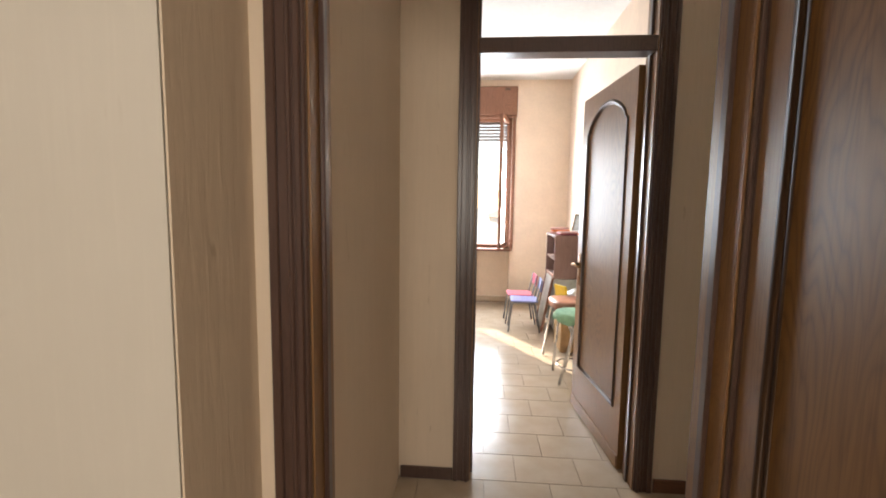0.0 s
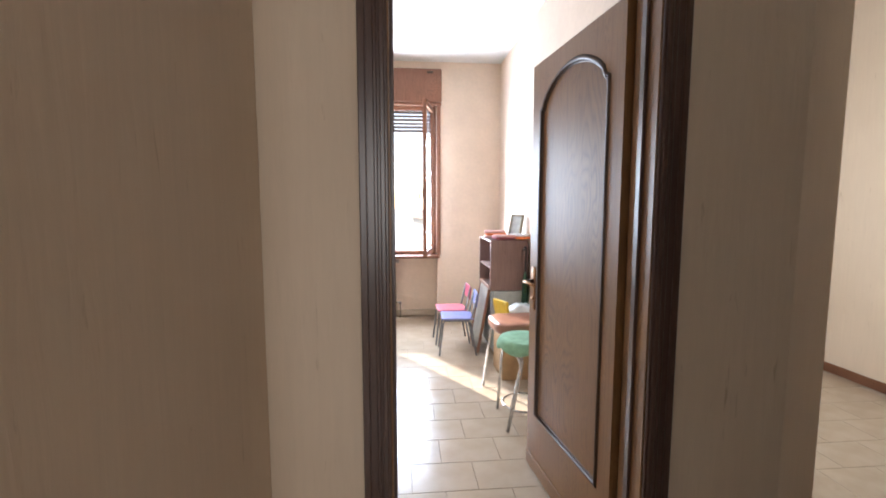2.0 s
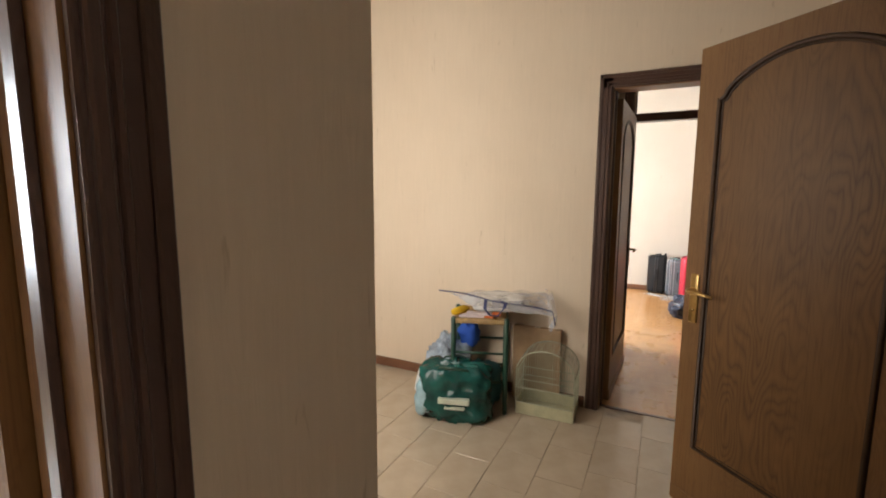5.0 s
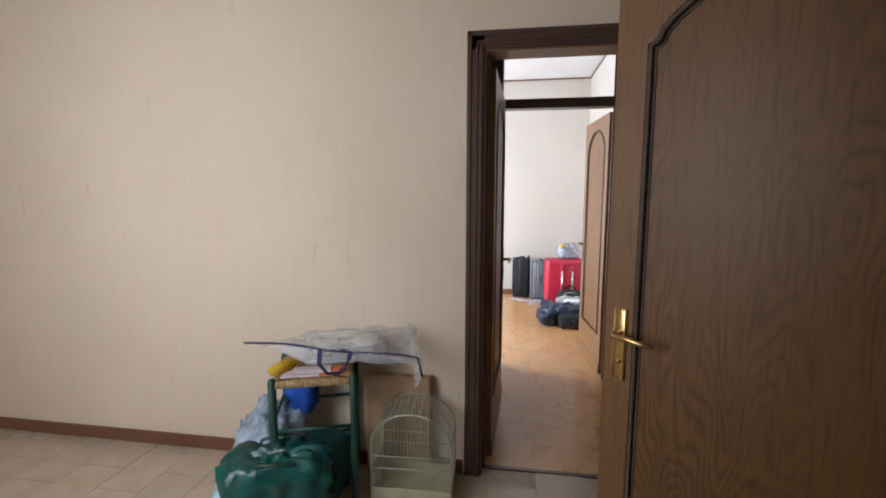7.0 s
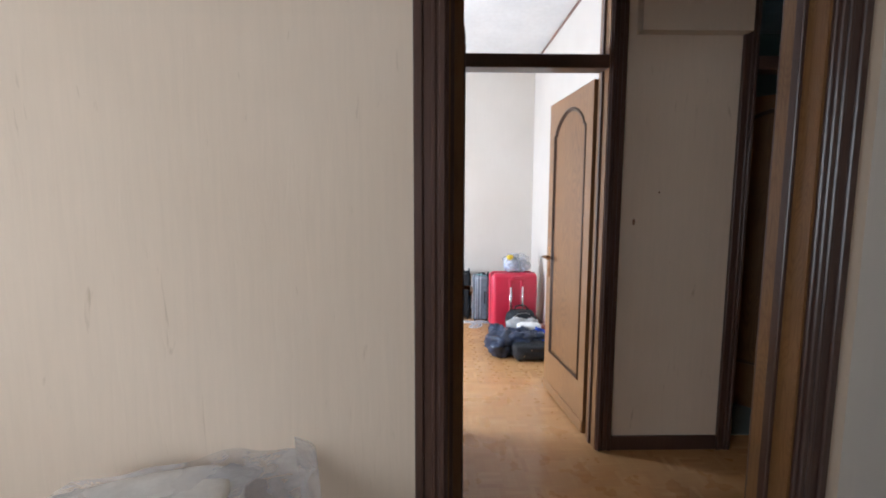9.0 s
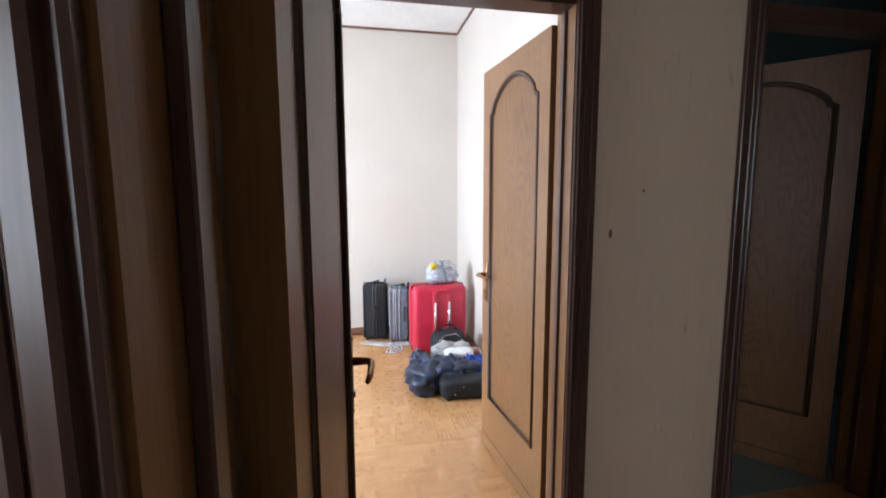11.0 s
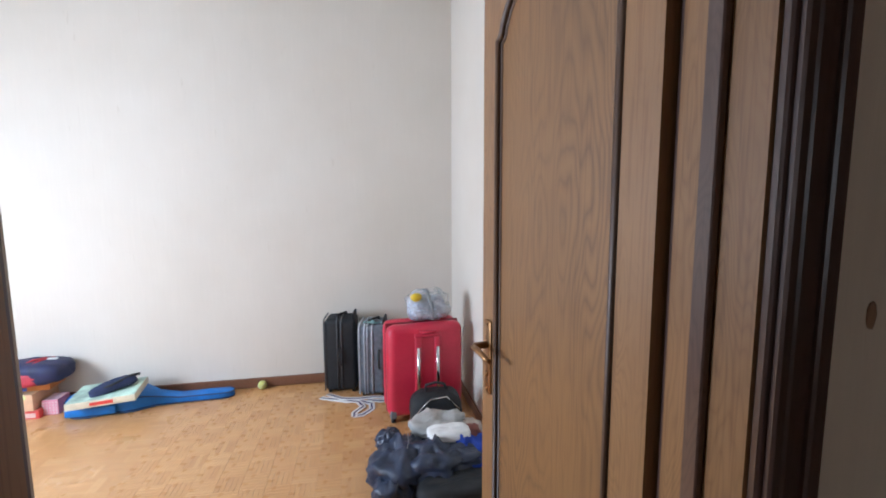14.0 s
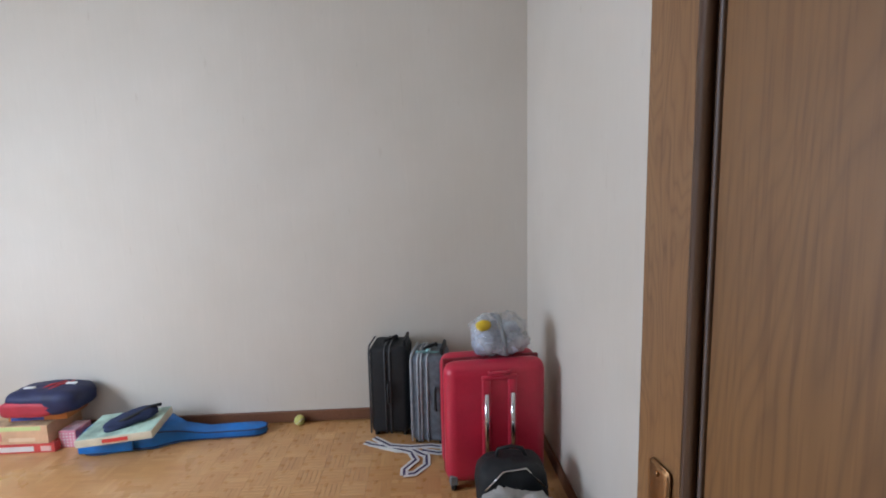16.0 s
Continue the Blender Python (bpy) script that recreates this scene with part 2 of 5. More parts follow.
    def mesh(self, name, mat, smooth=False, thick=0.0):
        bmesh.ops.remove_doubles(self.bm, verts=self.bm.verts, dist=1e-6)
        bmesh.ops.recalc_face_normals(self.bm, faces=self.bm.faces)
        me = bpy.data.meshes.new(name)
        self.bm.to_mesh(me)
        self.bm.free()
        me.materials.append(mat)
        if smooth:
            for p in me.polygons:
                p.use_smooth = True
        return me

    def part(self, name, mat, parent=None, m=None, smooth=False, thick=0.0, angle=None):
        ob = new(name, self.mesh(name, mat, smooth))
        if angle:
            ob.data.set_sharp_from_angle(angle=radians(angle))
        if thick:
            s = ob.modifiers.new("thickness", "SOLIDIFY")
            s.thickness, s.offset = thick, 0
        if parent is not None:
            ob.parent = parent
        if m is not None:
            ob.matrix_local = m
        return ob


def arc(cx, cy, r, a0, a1, n):
    return [(cx + r * math.cos(radians(a0 + (a1 - a0) * i / n)), cy + r * math.sin(radians(a0 + (a1 - a0) * i / n))) for i in range(n + 1)]


def structure(name, shape, mat, label, category):
    return tagged(shape.part(name, mat), label, category, kind="structure")


H = 3.1
# ---- walls ----
structure("wall_kitchen_south", Shape().box(-2.2, 2.22, 0, 0.19, 2.36, H).box(0.19, 2.22, 2.82, 1.17, 2.36, H)
          .prism([(1.17, 2.22), (1.56, 2.2), (2.105, 2.59), (2.105, 2.75), (1.64, 2.75), (1.64, 2.36), (1.17, 2.36)], 0, H),
          M_PAPER, "beige textile-papered wall with a splayed corner", "wall")
structure("wall_kitchen_east", Shape().box(1.5, 2.36, 0, 1.636, 6.3, H), M_KWALL, "cream painted kitchen wall", "wall")
# The recess is made up, only to hold the added hall lamp.
structure("wall_hall_west", Shape().box(1.64, 2.754, 0, 1.78, 3.0, H).box(1.64, 4.1, 0, 1.78, 6.3, H).box(1.64, 3.0, 0, 1.78, 4.1, 0.9).box(1.64, 3.0, 2.2, 1.78, 4.1, H), M_PAPER, "beige papered wall with an added lamp recess", "wall")
structure("wall_kitchen_west", Shape().box(-2.34, 2.22, 0, -2.2, 6.3, H), M_KWALL, "cream painted kitchen wall", "wall")
WX0, WX1, WZ0, WZ1 = -0.78, 0.73, 0.80, 2.62
structure("wall_kitchen_north", Shape().box(-2.34, 6.3, 0, WX0, 6.66, H).box(WX1, 6.3, 0, 1.64, 6.66, H).box(WX0, 6.3, WZ1, WX1, 6.66, H)
          .box(WX0, 6.5, 0, WX1, 6.66, WZ0), M_KWALL, "cream kitchen wall with a recess under the window", "wall")
structure("wall_hall_north", Shape().box(1.644, 6.3, 0, 4.06, 6.6, H), M_PAPER, "beige textile-papered wall", "wall")
structure("wall_hall_east", Shape().box(3.92, 2.09, 0, 4.06, 6.3, H).box(3.92, 1.03, 2.22, 4.06, 2.09, H).box(3.92, -1.2, 0, 4.06, 1.03, H),
          M_PAPER, "beige textile-papered wall with a doorway", "wall")
structure("wall_hall_south", Shape().box(0.88, 0.84, 0, 1.8, 0.98, H).box(2.7, 0.84, 0, 3.92, 0.98, H).box(1.8, 0.84, 2.18, 2.7, 0.98, H),
          M_PAPER2, "pale papered wall beside a doorway", "wall")
structure("wall_passage_west", Shape().prism([(-0.204, 0.731), (-0.2, 0.731), (-0.2, 0.99), (-0.16, 0.99), (-0.075, 1.02), (-0.1, 2.216), (-0.3, 2.216), (-0.3, 0.874), (-0.204, 0.874)], 0, H),
          M_PAPER, "beige textile-papered passage wall", "wall")
structure("wall_entrance", Shape().box(-2.2, 0.73, 0, -0.207, 0.87, H), M_PAPER2, "pale papered wall facing the entrance", "wall")
structure("wall_passage_head", Shape().box(-0.2, 0.99, 2.2, 0.88, 1.13, H), M_PAPER, "beige papered wall above the doorway", "wall")
structure("wall_entrance_close", Shape().box(-2.34, -2.4, 0, -2.2, 2.21, H)
          .box(-2.34, -2.54, 0, -0.3, -2.4, H).box(0.8, -2.54, 0, 3.92, -2.4, H).box(-0.3, -2.54, 0, 0.8, -2.4, 0.85).box(-0.3, -2.54, 2.4, 0.8, -2.4, H).box(3.92, -2.54, 0, 4.06, -1.204, H), M_PAPER2, "pale papered entrance walls", "wall")
structure("wall_entrance_east", Shape().box(0.98, -2.4, 0, 1.1, 0.836, H), M_PAPER2, "pale papered entrance wall", "wall")
structure("wall_lobby_east", Shape().box(5.23, 2.06, 0, 5.37, 3.0, H).box(5.23, 1.06, 2.82, 5.37, 2.06, H).box(5.23, 0.43, 0, 5.37, 1.06, H).box(5.23, -0.5, 2.82, 5.37, 0.43, H)
          .box(5.23, -1.2, 0, 5.37, -0.5, H), M_PAPER, "beige textile-papered lobby wall with two doorways", "wall")
structure("wall_lobby_north", Shape().box(4.06, 2.12, 0, 5.23, 2.24, H), M_PAPER, "beige papered lobby wall", "wall")
structure("wall_lobby_south", Shape().box(4.06, -1.2, 0, 5.23, -1.06, H), M_PAPER, "beige papered lobby wall", "wall")
mark_wall = bpy.data.objects["wall_lobby_east"]
for my, mz, mr, mh in ((0.97, 1.31, 0.007, 0.017), (0.838, 1.472, 0.004, 0.005)):
    Shape().blob((5.2285, my, mz), (0.0015, mr, mh), 2.2, 0.002, 3, my, 16).part("stain", plain("brown_stain", (0.30, 0.17, 0.10), 0.8), mark_wall, smooth=True)
structure("wall_lobby_beam", Shape().box(5.16, 0.43, 2.29, 5.228, 1.0, H), M_PAPER, "boxed-out papered beam above the lobby wall", "wall")
structure("wall_bedroom_east", Shape().box(8.34, 0.7, 0, 8.5, 5.0, H), M_PAPER2, "pale papered bedroom wall", "wall")
structure("wall_bedroom_south", Shape().box(5.37, 0.7, 0, 8.34, 0.84, H), M_PAPER2, "pale papered bedroom wall", "wall")
structure("wall_bedroom_west", Shape().box(5.374, 2.06, 0, 5.5, 5.0, H), M_PAPER2, "pale papered bedroom wall", "wall")
structure("wall_bedroom_north", Shape().box(5.374, 5.0, 0, 5.7, 5.3, H).box(7.1, 5.0, 0, 8.5, 5.3, H).box(5.7, 5.0, 0, 7.1, 5.3, 0.9).box(5.7, 5.0, 2.3, 7.1, 5.3, H),
          M_PAPER2, "pale papered bedroom wall with a window opening", "wall")
# One low-valued grey-green for both the washroom walls and its floor.
M_BATH = plain("grey_green_bath_tile", (0.20, 0.26, 0.24), 0.3, vary=0.1, size=2)
structure("wall_bath", Shape().box(5.37, -1.6, 0, 7.4, -1.46, H).box(7.4, -1.6, 0, 7.54, 0.696, H).box(5.37, 0.6, 0, 7.4, 0.696, H), M_BATH, "grey-green washroom walls", "wall")
structure("ceiling", Shape().box(-2.34, -2.54, H, 8.5, 6.66, H + 0.12), M_CEIL, "white painted ceiling", "ceiling")
structure("cornice_bedroom", Shape().box(8.325, 0.84, H - 0.018, 8.34, 5.0, H).box(5.5, 0.84, H - 0.018, 8.325, 0.853, H), M_BASE, "thin red-brown ceiling trim", "trim")

# ---- skirting ----
structure("baseboard_hall", Shape().box(3.905, 2.12, 0, 3.918, 6.3, 0.078, 0.004).box(1.18, 2.203, 0, 1.58, 2.216, 0.07, 0.003), M_BASE, "red-brown wooden skirting", "skirting")
structure("baseboard_bedroom", Shape().box(8.322, 0.842, 0, 8.338, 5.0, 0.075, 0.004).box(6.2, 0.842, 0, 8.32, 0.856, 0.075, 0.004), M_BASE, "brown wooden skirting", "skirting")
structure("baseboard_passage", Shape().box(-0.09, 2.202, 0, 0.18, 2.217, 0.062, 0.003).box(5.214, 0.44, 0, 5.227, 1.05, 0.085, 0.003), M_DARK, "dark-stained skirting", "skirting")
structure("baseboard_kitchen", Shape().box(0.74, 6.286, 0, 1.49, 6.297, 0.08, 0.003).box(WX0, 6.486, 0, WX1, 6.497, 0.08, 0.003).box(1.486, 3.3, 0, 1.497, 6.28, 0.08, 0.003)
          .box(0.719, 6.3, 0, 0.729, 6.484, 0.08, 0.003), M_TILE, "beige tiled skirting", "skirting")

# ---- floors ----
structure("floor", Shape().box(-2.34, -2.54, -0.12, 4.0, 6.66, -0.006), M_GROUT, "grout bed under the floor tiles", "floor")
structure("floor_parquet", Shape().box(4.0, -1.2, -0.12, 8.5, 5.3, -0.004), M_PARQ, "honey mosaic parquet floor", "floor")
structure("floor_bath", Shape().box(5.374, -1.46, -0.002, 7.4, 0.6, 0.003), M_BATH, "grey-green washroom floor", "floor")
structure("threshold", Shape().box(3.985, 1.12, -0.01, 4.01, 2.02, 0.004), M_DARK, "dark metal threshold strip", "threshold")


# ---- doors ----
def door_frame(name, m, w, h, wall, transom=0.0, label="dark-stained moulded door frame"):
    """Opening from x 0 to w on the wall's front (y 0, the wall goes to y = wall): linings, stops and moulded casings."""
    top = h + (0.07 + transom if transom else 0)
    s, lin = Shape(), Shape()
    for sx in (-1, 1):
        x = 0 if sx < 0 else w
        a, b = sorted((x, x - sx * 0.02))
        e = sx * 0.02
        lin.box(min(x, x + sx * 0.018), -0.002, 0, max(x, x + sx * 0.018), wall + 0.002, top)
        for y0, d in ((-0.002, -1), (wall + 0.002, 1)):
            for o0, o1, t in ((0.004, 0.086, 0.014), (0.012, 0.028, 0.024), (0.034, 0.046, 0.019), (0.066, 0.088, 0.022)):
                p, q = sorted((x + sx * o0, x + sx * o1))
                r, u = sorted((y0, y0 + d * t))
                s.box(p, r, 0, q, u, top + o1, 0.003)
        p, q = sorted((x, x - sx * 0.012))
        s.box(p, wall * 0.42, 0, q, wall * 0.62, top, 0.002)
    lin.box(-0.018, -0.002, top, w + 0.018, wall + 0.002, top + 0.018)
    for y0, d in ((-0.002, -1), (wall + 0.002, 1)):
        for o0, o1, t in ((0.004, 0.086, 0.014), (0.012, 0.028, 0.024), (0.034, 0.046, 0.019), (0.066, 0.088, 0.022)):
            r, u = sorted((y0, y0 + d * t))
            s.box(-o1, r, top + o0, w + o1, u, top + o1, 0.003)
    if transom:
        s.box(0, -0.006, h, w, wall * 0.7, h + 0.07, 0.004)
    ob = tagged(s.part(name, M_DARK, None, m), label + (" with a glazed transom" if transom else ""), "door frame", kind="structure")
    lin.part("lining", M_STILE, ob)
    if transom:
        pane = Shape().box(0.002, wall * 0.4, h + 0.07, w - 0.002, wall * 0.4 + 0.004, top).part("pane", M_PANE, ob)
        pane.visible_shadow = False
    return ob


def lever(side, metal):
    """Lever handle on a long plate; y is out of the leaf, the lever runs to +x."""
    s = Shape()
    s.box(-0.021, 0, -0.12, 0.021, 0.007, 0.105, 0.006, 2)
    s.tube([(0, 0.0, 0.03), (0, 0.045, 0.03), (0.012, 0.055, 0.03), (0.05, 0.056, 0.034), (0.095, 0.053, 0.028), (0.125, 0.047, 0.024)], 0.008, 10,
           radii=[0.012, 0.010, 0.010, 0.009, 0.008, 0.006])
    s.tube([(0, 0.004, -0.06), (0, 0.012, -0.06)], 0.009, 10)
    for z in (-0.108, 0.093):
        s.tube([(0, 0.004, z), (0, 0.0095, z)], 0.004, 8)
    return s.mesh("handle", metal, True)


HANDLE_BRASS, HANDLE_BRONZE = lever(1, M_BRASS), lever(1, M_BRONZE)


def arch_outline(x0, x1, z0, z1, inset=0.0):
    """Panel outline with an arched head and small notched shoulders."""
    x0, x1, z0, z1 = x0 + inset, x1 - inset, z0 + inset, z1 - inset
    w = x1 - x0
    sh, rise = 0.036 - 0.3 * inset, 0.105
    zs = z1 - rise
    scoop = [(sh * math.cos(radians(q)), sh * math.sin(radians(q))) for q in (-90, -112, -135, -158, -180)]
    pts = [(x0, z0), (x1, z0)] + [(x1 + c, zs + d) for c, d in scoop]
    a, b = x1 - sh, x0 + sh
    n = 16
    for i in range(1, n):
        u = i / n
        pts.append((a + (b - a) * u, zs + 0.006 + (rise - 0.006) * (1 - abs(2 * u - 1) ** 2.1)))
    pts += [(x0 - c, zs + d) for c, d in reversed(scoop)]
    return pts


UPRIGHT = Matrix(((1, 0, 0, 0), (0, 0, 1, 0), (0, 1, 0, 0), (0, 0, 0, 1)))


def door_leaf(name, hinge, free, label, metal, h=2.10, flip=False, handle_z=1.02):
    """A leaf whose lower hinge corner stands at hinge and whose free edge points to free; arched raised panels on both faces."""
    d = Vector(free) - Vector(hinge)
    w = d.length
    m = pose(hinge[0], hinge[1], 0.008, 0, 0, math.degrees(math.atan2(d.y, d.x)))
    t = 0.022
    root = tagged(new(name), label, "door")
    root.matrix_world = m
    out = arch_outline(0.086, w - 0.092, 0.30, h - 0.085)
    core = Shape()
    core.prism(out, -t + 0.009, t - 0.009, UPRIGHT)
    core.part("panel", M_OAK, root)
    rim = Shape()
    # frame of stiles and rails round the panel opening, following the arch
    n = len(out)
    xs = [p[0] for p in out]
    ring = []
    for x, z in out:
        ring.append((x, z))
    for y in (-t, t):
        inner = [rim.bm.verts.new((x, y, z)) for x, z in ring]
        bl, br, tr, tl = [rim.bm.verts.new(p) for p in ((0, y, 0), (w, y, 0), (w, y, h), (0, y, h))]
        rim.bm.faces.new((bl, br, inner[1], inner[0]))
        k = 2
        half = n // 2 + 1
        rim.bm.faces.new((br, tr) + tuple(inner[i] for i in range(half, 0, -1)))
        rim.bm.faces.new((tl, bl, inner[0]) + tuple(inner[i] for i in range(n - 1, half - 1, -1)))
        rim.bm.faces.new((tr, tl, inner[half]))
    rim.box(0, -t, 0, w, t, 0.0005)
    b = rim.bm
    for x0, x1 in ((0, 0.001), (w - 0.001, w)):
        rim.box(x0, -t, 0.0005, x1, t, h)
    rim.box(0.001, -t, h - 0.001, w - 0.001, t, h)
    for i in range(n):
        (xa, za), (xb, zb) = out[i], out[(i + 1) % n]
        rim.bm.faces.new([b.verts.new(p) for p in ((xa, -t, za), (xb, -t, zb), (xb, t, zb), (xa, t, za))])
    ob = rim.part("stiles", M_STILE, root)
    for y in (-1, 1):
        mo = Shape()
        pts = [(x, y * (t - 0.002), z) for x, z in arch_outline(0.086, w - 0.092, 0.30, h - 0.085, 0.010)]
        mo.tube(pts, 0.010, 8, True)
        pts = [(x, y * (t - 0.010), z) for x, z in arch_outline(0.086, w - 0.092, 0.30, h - 0.085, 0.021)]
        mo.tube(pts, 0.006, 6, True)
        mo.part("moulding", M_DARKOAK, root, smooth=True)
        plinth = Shape().box(0.002, min(y * t, y * (t + 0.007)), 0.0, w - 0.002, max(y * t, y * (t + 0.007)), 0.075, 0.004)
        plinth.part("kickboard", M_STILE, root)
        hob = new("handle", HANDLE_BRASS if metal == "brass" else HANDLE_BRONZE)
        hob.parent = root
        hob.matrix_local = pose(w - 0.055, y * t, handle_z - 0.008 - 0.03, 0, 0, 180) @ Matrix.Diagonal((1, -y, 1, 1))
    edge = Shape().box(w, -0.012, 0.93, w + 0.002, 0.012, 1.1)
    edge.part("lock_plate", M_BRASS, root)
    return root


M_DARKOAK = wood("dark_oak_moulding", (0.05, 0.024, 0.012), (0.09, 0.045, 0.022), 0.45, 2.0, 0.05)

door_frame("door_frame_kitchen", pose(0.27, 2.22, 0), 0.81, 2.12, 0.14, 0.55)
door_frame("door_frame_passage", pose(-0.075, 1.0, 0), 0.885, 2.12, 0.13)
door_frame("door_frame_hall", pose(3.92, 2.02, 0, 0, 0, -90), 0.90, 2.14, 0.14)
door_frame("door_frame_bedroom", pose(5.23, 1.98, 0, 0, 0, -90), 0.84, 2.12, 0.14, 0.55)
door_frame("door_frame_bath", pose(5.23, 0.35, 0, 0, 0, -90), 0.78, 2.12, 0.14, 0.55)
door_frame("door_frame_closet", pose(2.62, 0.98, 0, 0, 0, 180), 0.76, 2.10, 0.14)
door_leaf("door_kitchen", (1.078, 2.382), (1.0, 3.175), "open oak-veneer kitchen door with an arched panel", "bronze")
door_leaf("door_passage", (0.845, 0.985), (0.80, 0.20), "open oak-veneer passage door beside its frame", "bronze")
door_leaf("door_hall", (4.085, 2.0), (4.92, 1.965), "open oak-veneer lobby door with an arched panel", "bronze")
door_leaf("door_closet", (2.59, 0.985), (3.172, 1.572), "half-open oak-veneer door with a brass lever", "brass", handle_z=1.05)
door_leaf("door_bedroom", (5.39, 1.135), (6.10, 1.195), "open oak-veneer bedroom door with an arched panel", "bronze")
door_leaf("door_bath", (5.40, -0.41), (5.99, 0.08), "open dark oak washroom door", "bronze")

# Unseen panels, added behind the lamps to close their openings against the sun.
M_PANEL = plain("white_panel", (0.8, 0.8, 0.78), 0.8, vary=0.05)
structure("blind_hall", Shape().box(1.65, 3.0, 0.9, 1.67, 4.1, 2.2), M_PANEL, "added white panel closing an unseen opening", "blind")
structure("blind_bedroom", Shape().box(5.7, 5.2, 0.9, 7.1, 5.22, 2.3), M_PANEL, "added white panel closing an unseen opening", "blind")
structure("blind_entrance", Shape().box(-0.3, -2.52, 0.85, 0.8, -2.5, 2.4), M_PANEL, "added white panel closing an unseen opening", "blind")

# ---- kitchen window and what lies outside ----
def kitchen_window():
    root = tagged(new("window_1"), "open red-brown wooden kitchen window with a roller shutter", "window", kind="structure")
    y = 6.44
    s = Shape()
    for x0, x1 in ((WX0, WX0 + 0.05), (WX1 - 0.05, WX1)):
        s.box(x0, y, WZ0, x1, y + 0.06, WZ1, 0.004)
    s.box(WX0 + 0.05, y, WZ0, WX1 - 0.05, y + 0.06, WZ0 + 0.05, 0.004).box(WX0 + 0.05, y, WZ1 - 0.05, WX1 - 0.05, y + 0.06, WZ1, 0.004)
    s.part("frame", M_WINWOOD, root)
    Shape().box(WX0 - 0.03, 6.27, WZ0 - 0.035, WX1 + 0.03, 6.60, WZ0 - 0.002, 0.006, 2).part("sill", M_WINWOOD, root)
    c = Shape().box(WX0 - 0.06, 6.262, WZ1 - 0.03, WX1 + 0.05, 6.298, WZ1 + 0.005, 0.004).box(WX0 - 0.06, 6.24, WZ1 + 0.005, WX1 + 0.05, 6.298, WZ1 + 0.385, 0.006)
    for x0, x1 in ((WX0 - 0.05, WX0 + 0.005), (WX1 - 0.005, WX1 + 0.04)):
        c.box(x0, 6.282, WZ0, x1, 6.298, WZ1 - 0.03, 0.004)
    c.part("shutter_box", M_WINWOOD, root)
    for x in (WX0 + 0.2, WX1 - 0.12):
        Shape().box(x, 6.222, WZ1 + 0.33, x + 0.07, 6.24, WZ1 + 0.355, 0.004).part("bracket", M_DARKOAK, root)
    slat = plain("grey_shutter_slat", (0.28, 0.27, 0.28), 0.5, vary=0.1)
    for i in range(6):
        z = WZ1 - 0.04 - i * 0.045
        Shape().box(WX0 + 0.02, 6.53, z - 0.040, WX1 - 0.02, 6.545, z - 0.0035 - (0.004 if i in (1, 3) else 0), 0.004, 2).part("slat", slat, root)
    for sx, hx in ((-1, WX0 + 0.05), (1, WX1 - 0.05)):
        ang = 77 if sx > 0 else 100
        leaf = tagged(new("casement"), "red-brown casement swung inwards")
        leaf.parent = root
        leaf.matrix_local = pose(hx, y - 0.002, 0, 0, 0, 180 + ang if sx > 0 else -ang)
        w = 0.55
        f = Shape()
        for x0, x1 in ((0, 0.05), (w - 0.05, w)):
            f.box(x0, -0.02, WZ0 + 0.03, x1, 0.02, WZ1 - 0.03, 0.005)
        f.box(0.05, -0.02, WZ0 + 0.03, w - 0.05, 0.02, WZ0 + 0.09, 0.005).box(0.05, -0.02, WZ1 - 0.09, w - 0.05, 0.02, WZ1 - 0.03, 0.005)
        f.part("frame", M_WINWOOD, leaf)
        p = Shape().box(0.045, -0.003, WZ0 + 0.085, w - 0.045, 0.003, WZ1 - 0.085).part("pane", M_PANE, leaf)
        p.visible_shadow = False
        Shape().box(w - 0.035, -0.028, 1.5, w - 0.015, -0.02, 1.6, 0.003).tube([(w - 0.025, -0.025, 1.56), (w - 0.025, -0.06, 1.56), (w - 0.025, -0.065, 1.48)], 0.007).part("handle", M_BRONZE, leaf, smooth=True)
    return root


kitchen_window()

M_RADI = plain("cream_enamel", (0.72, 0.62, 0.48), 0.45, vary=0.06, size=4)


def radiator():
    root = tagged(new("radiator"), "cream panel radiator under the kitchen window", "radiator")
    x0, x1, z0, z1 = -0.48, 0.22, 0.14, 0.66
    s = Shape().box(x0, 6.40, z0, x1, 6.46, z1, 0.012, 2)
    n = 12
    for i in range(n):
        x = x0 + 0.03 + i * (x1 - x0 - 0.06) / (n - 1)
        s.box(x - 0.018, 6.392, z0 + 0.03, x + 0.018, 6.402, z1 - 0.03, 0.004)
    s.part("body", M_RADI, root)
    Shape().box(x0 - 0.02, 6.33, z1 + 0.045, x1 + 0.04, 6.5, z1 + 0.068, 0.005).part("shelf", plain("grey_marble", (0.45, 0.42, 0.40), 0.3), root)
    Shape().tube([(x1, 6.43, z0 + 0.05), (x1 + 0.05, 6.43, z0 + 0.05), (x1 + 0.05, 6.43, 0.0)], 0.009).tube([(x1 + 0.05, 6.43, z0 + 0.05), (x1 + 0.05, 6.40, z0 + 0.05)], 0.018).part("valve", M_CHROME, root, smooth=True)
    for x in (x0 + 0.06, x1 - 0.06):
        Shape().box(x - 0.012, 6.46, 0.3, x + 0.012, 6.5, z1 + 0.05).part("bracket", M_RADI, root)
    return root


radiator()

M_GRASS = plain("pale_gravel", (0.58, 0.55, 0.48), 0.95, vary=0.3, size=0.5, bumpy=0.3)
structure("ground", Shape().box(-400, 7.2, -6.2, 400, 900, -6.0), M_GRASS, "pale ground outside the window", "ground")
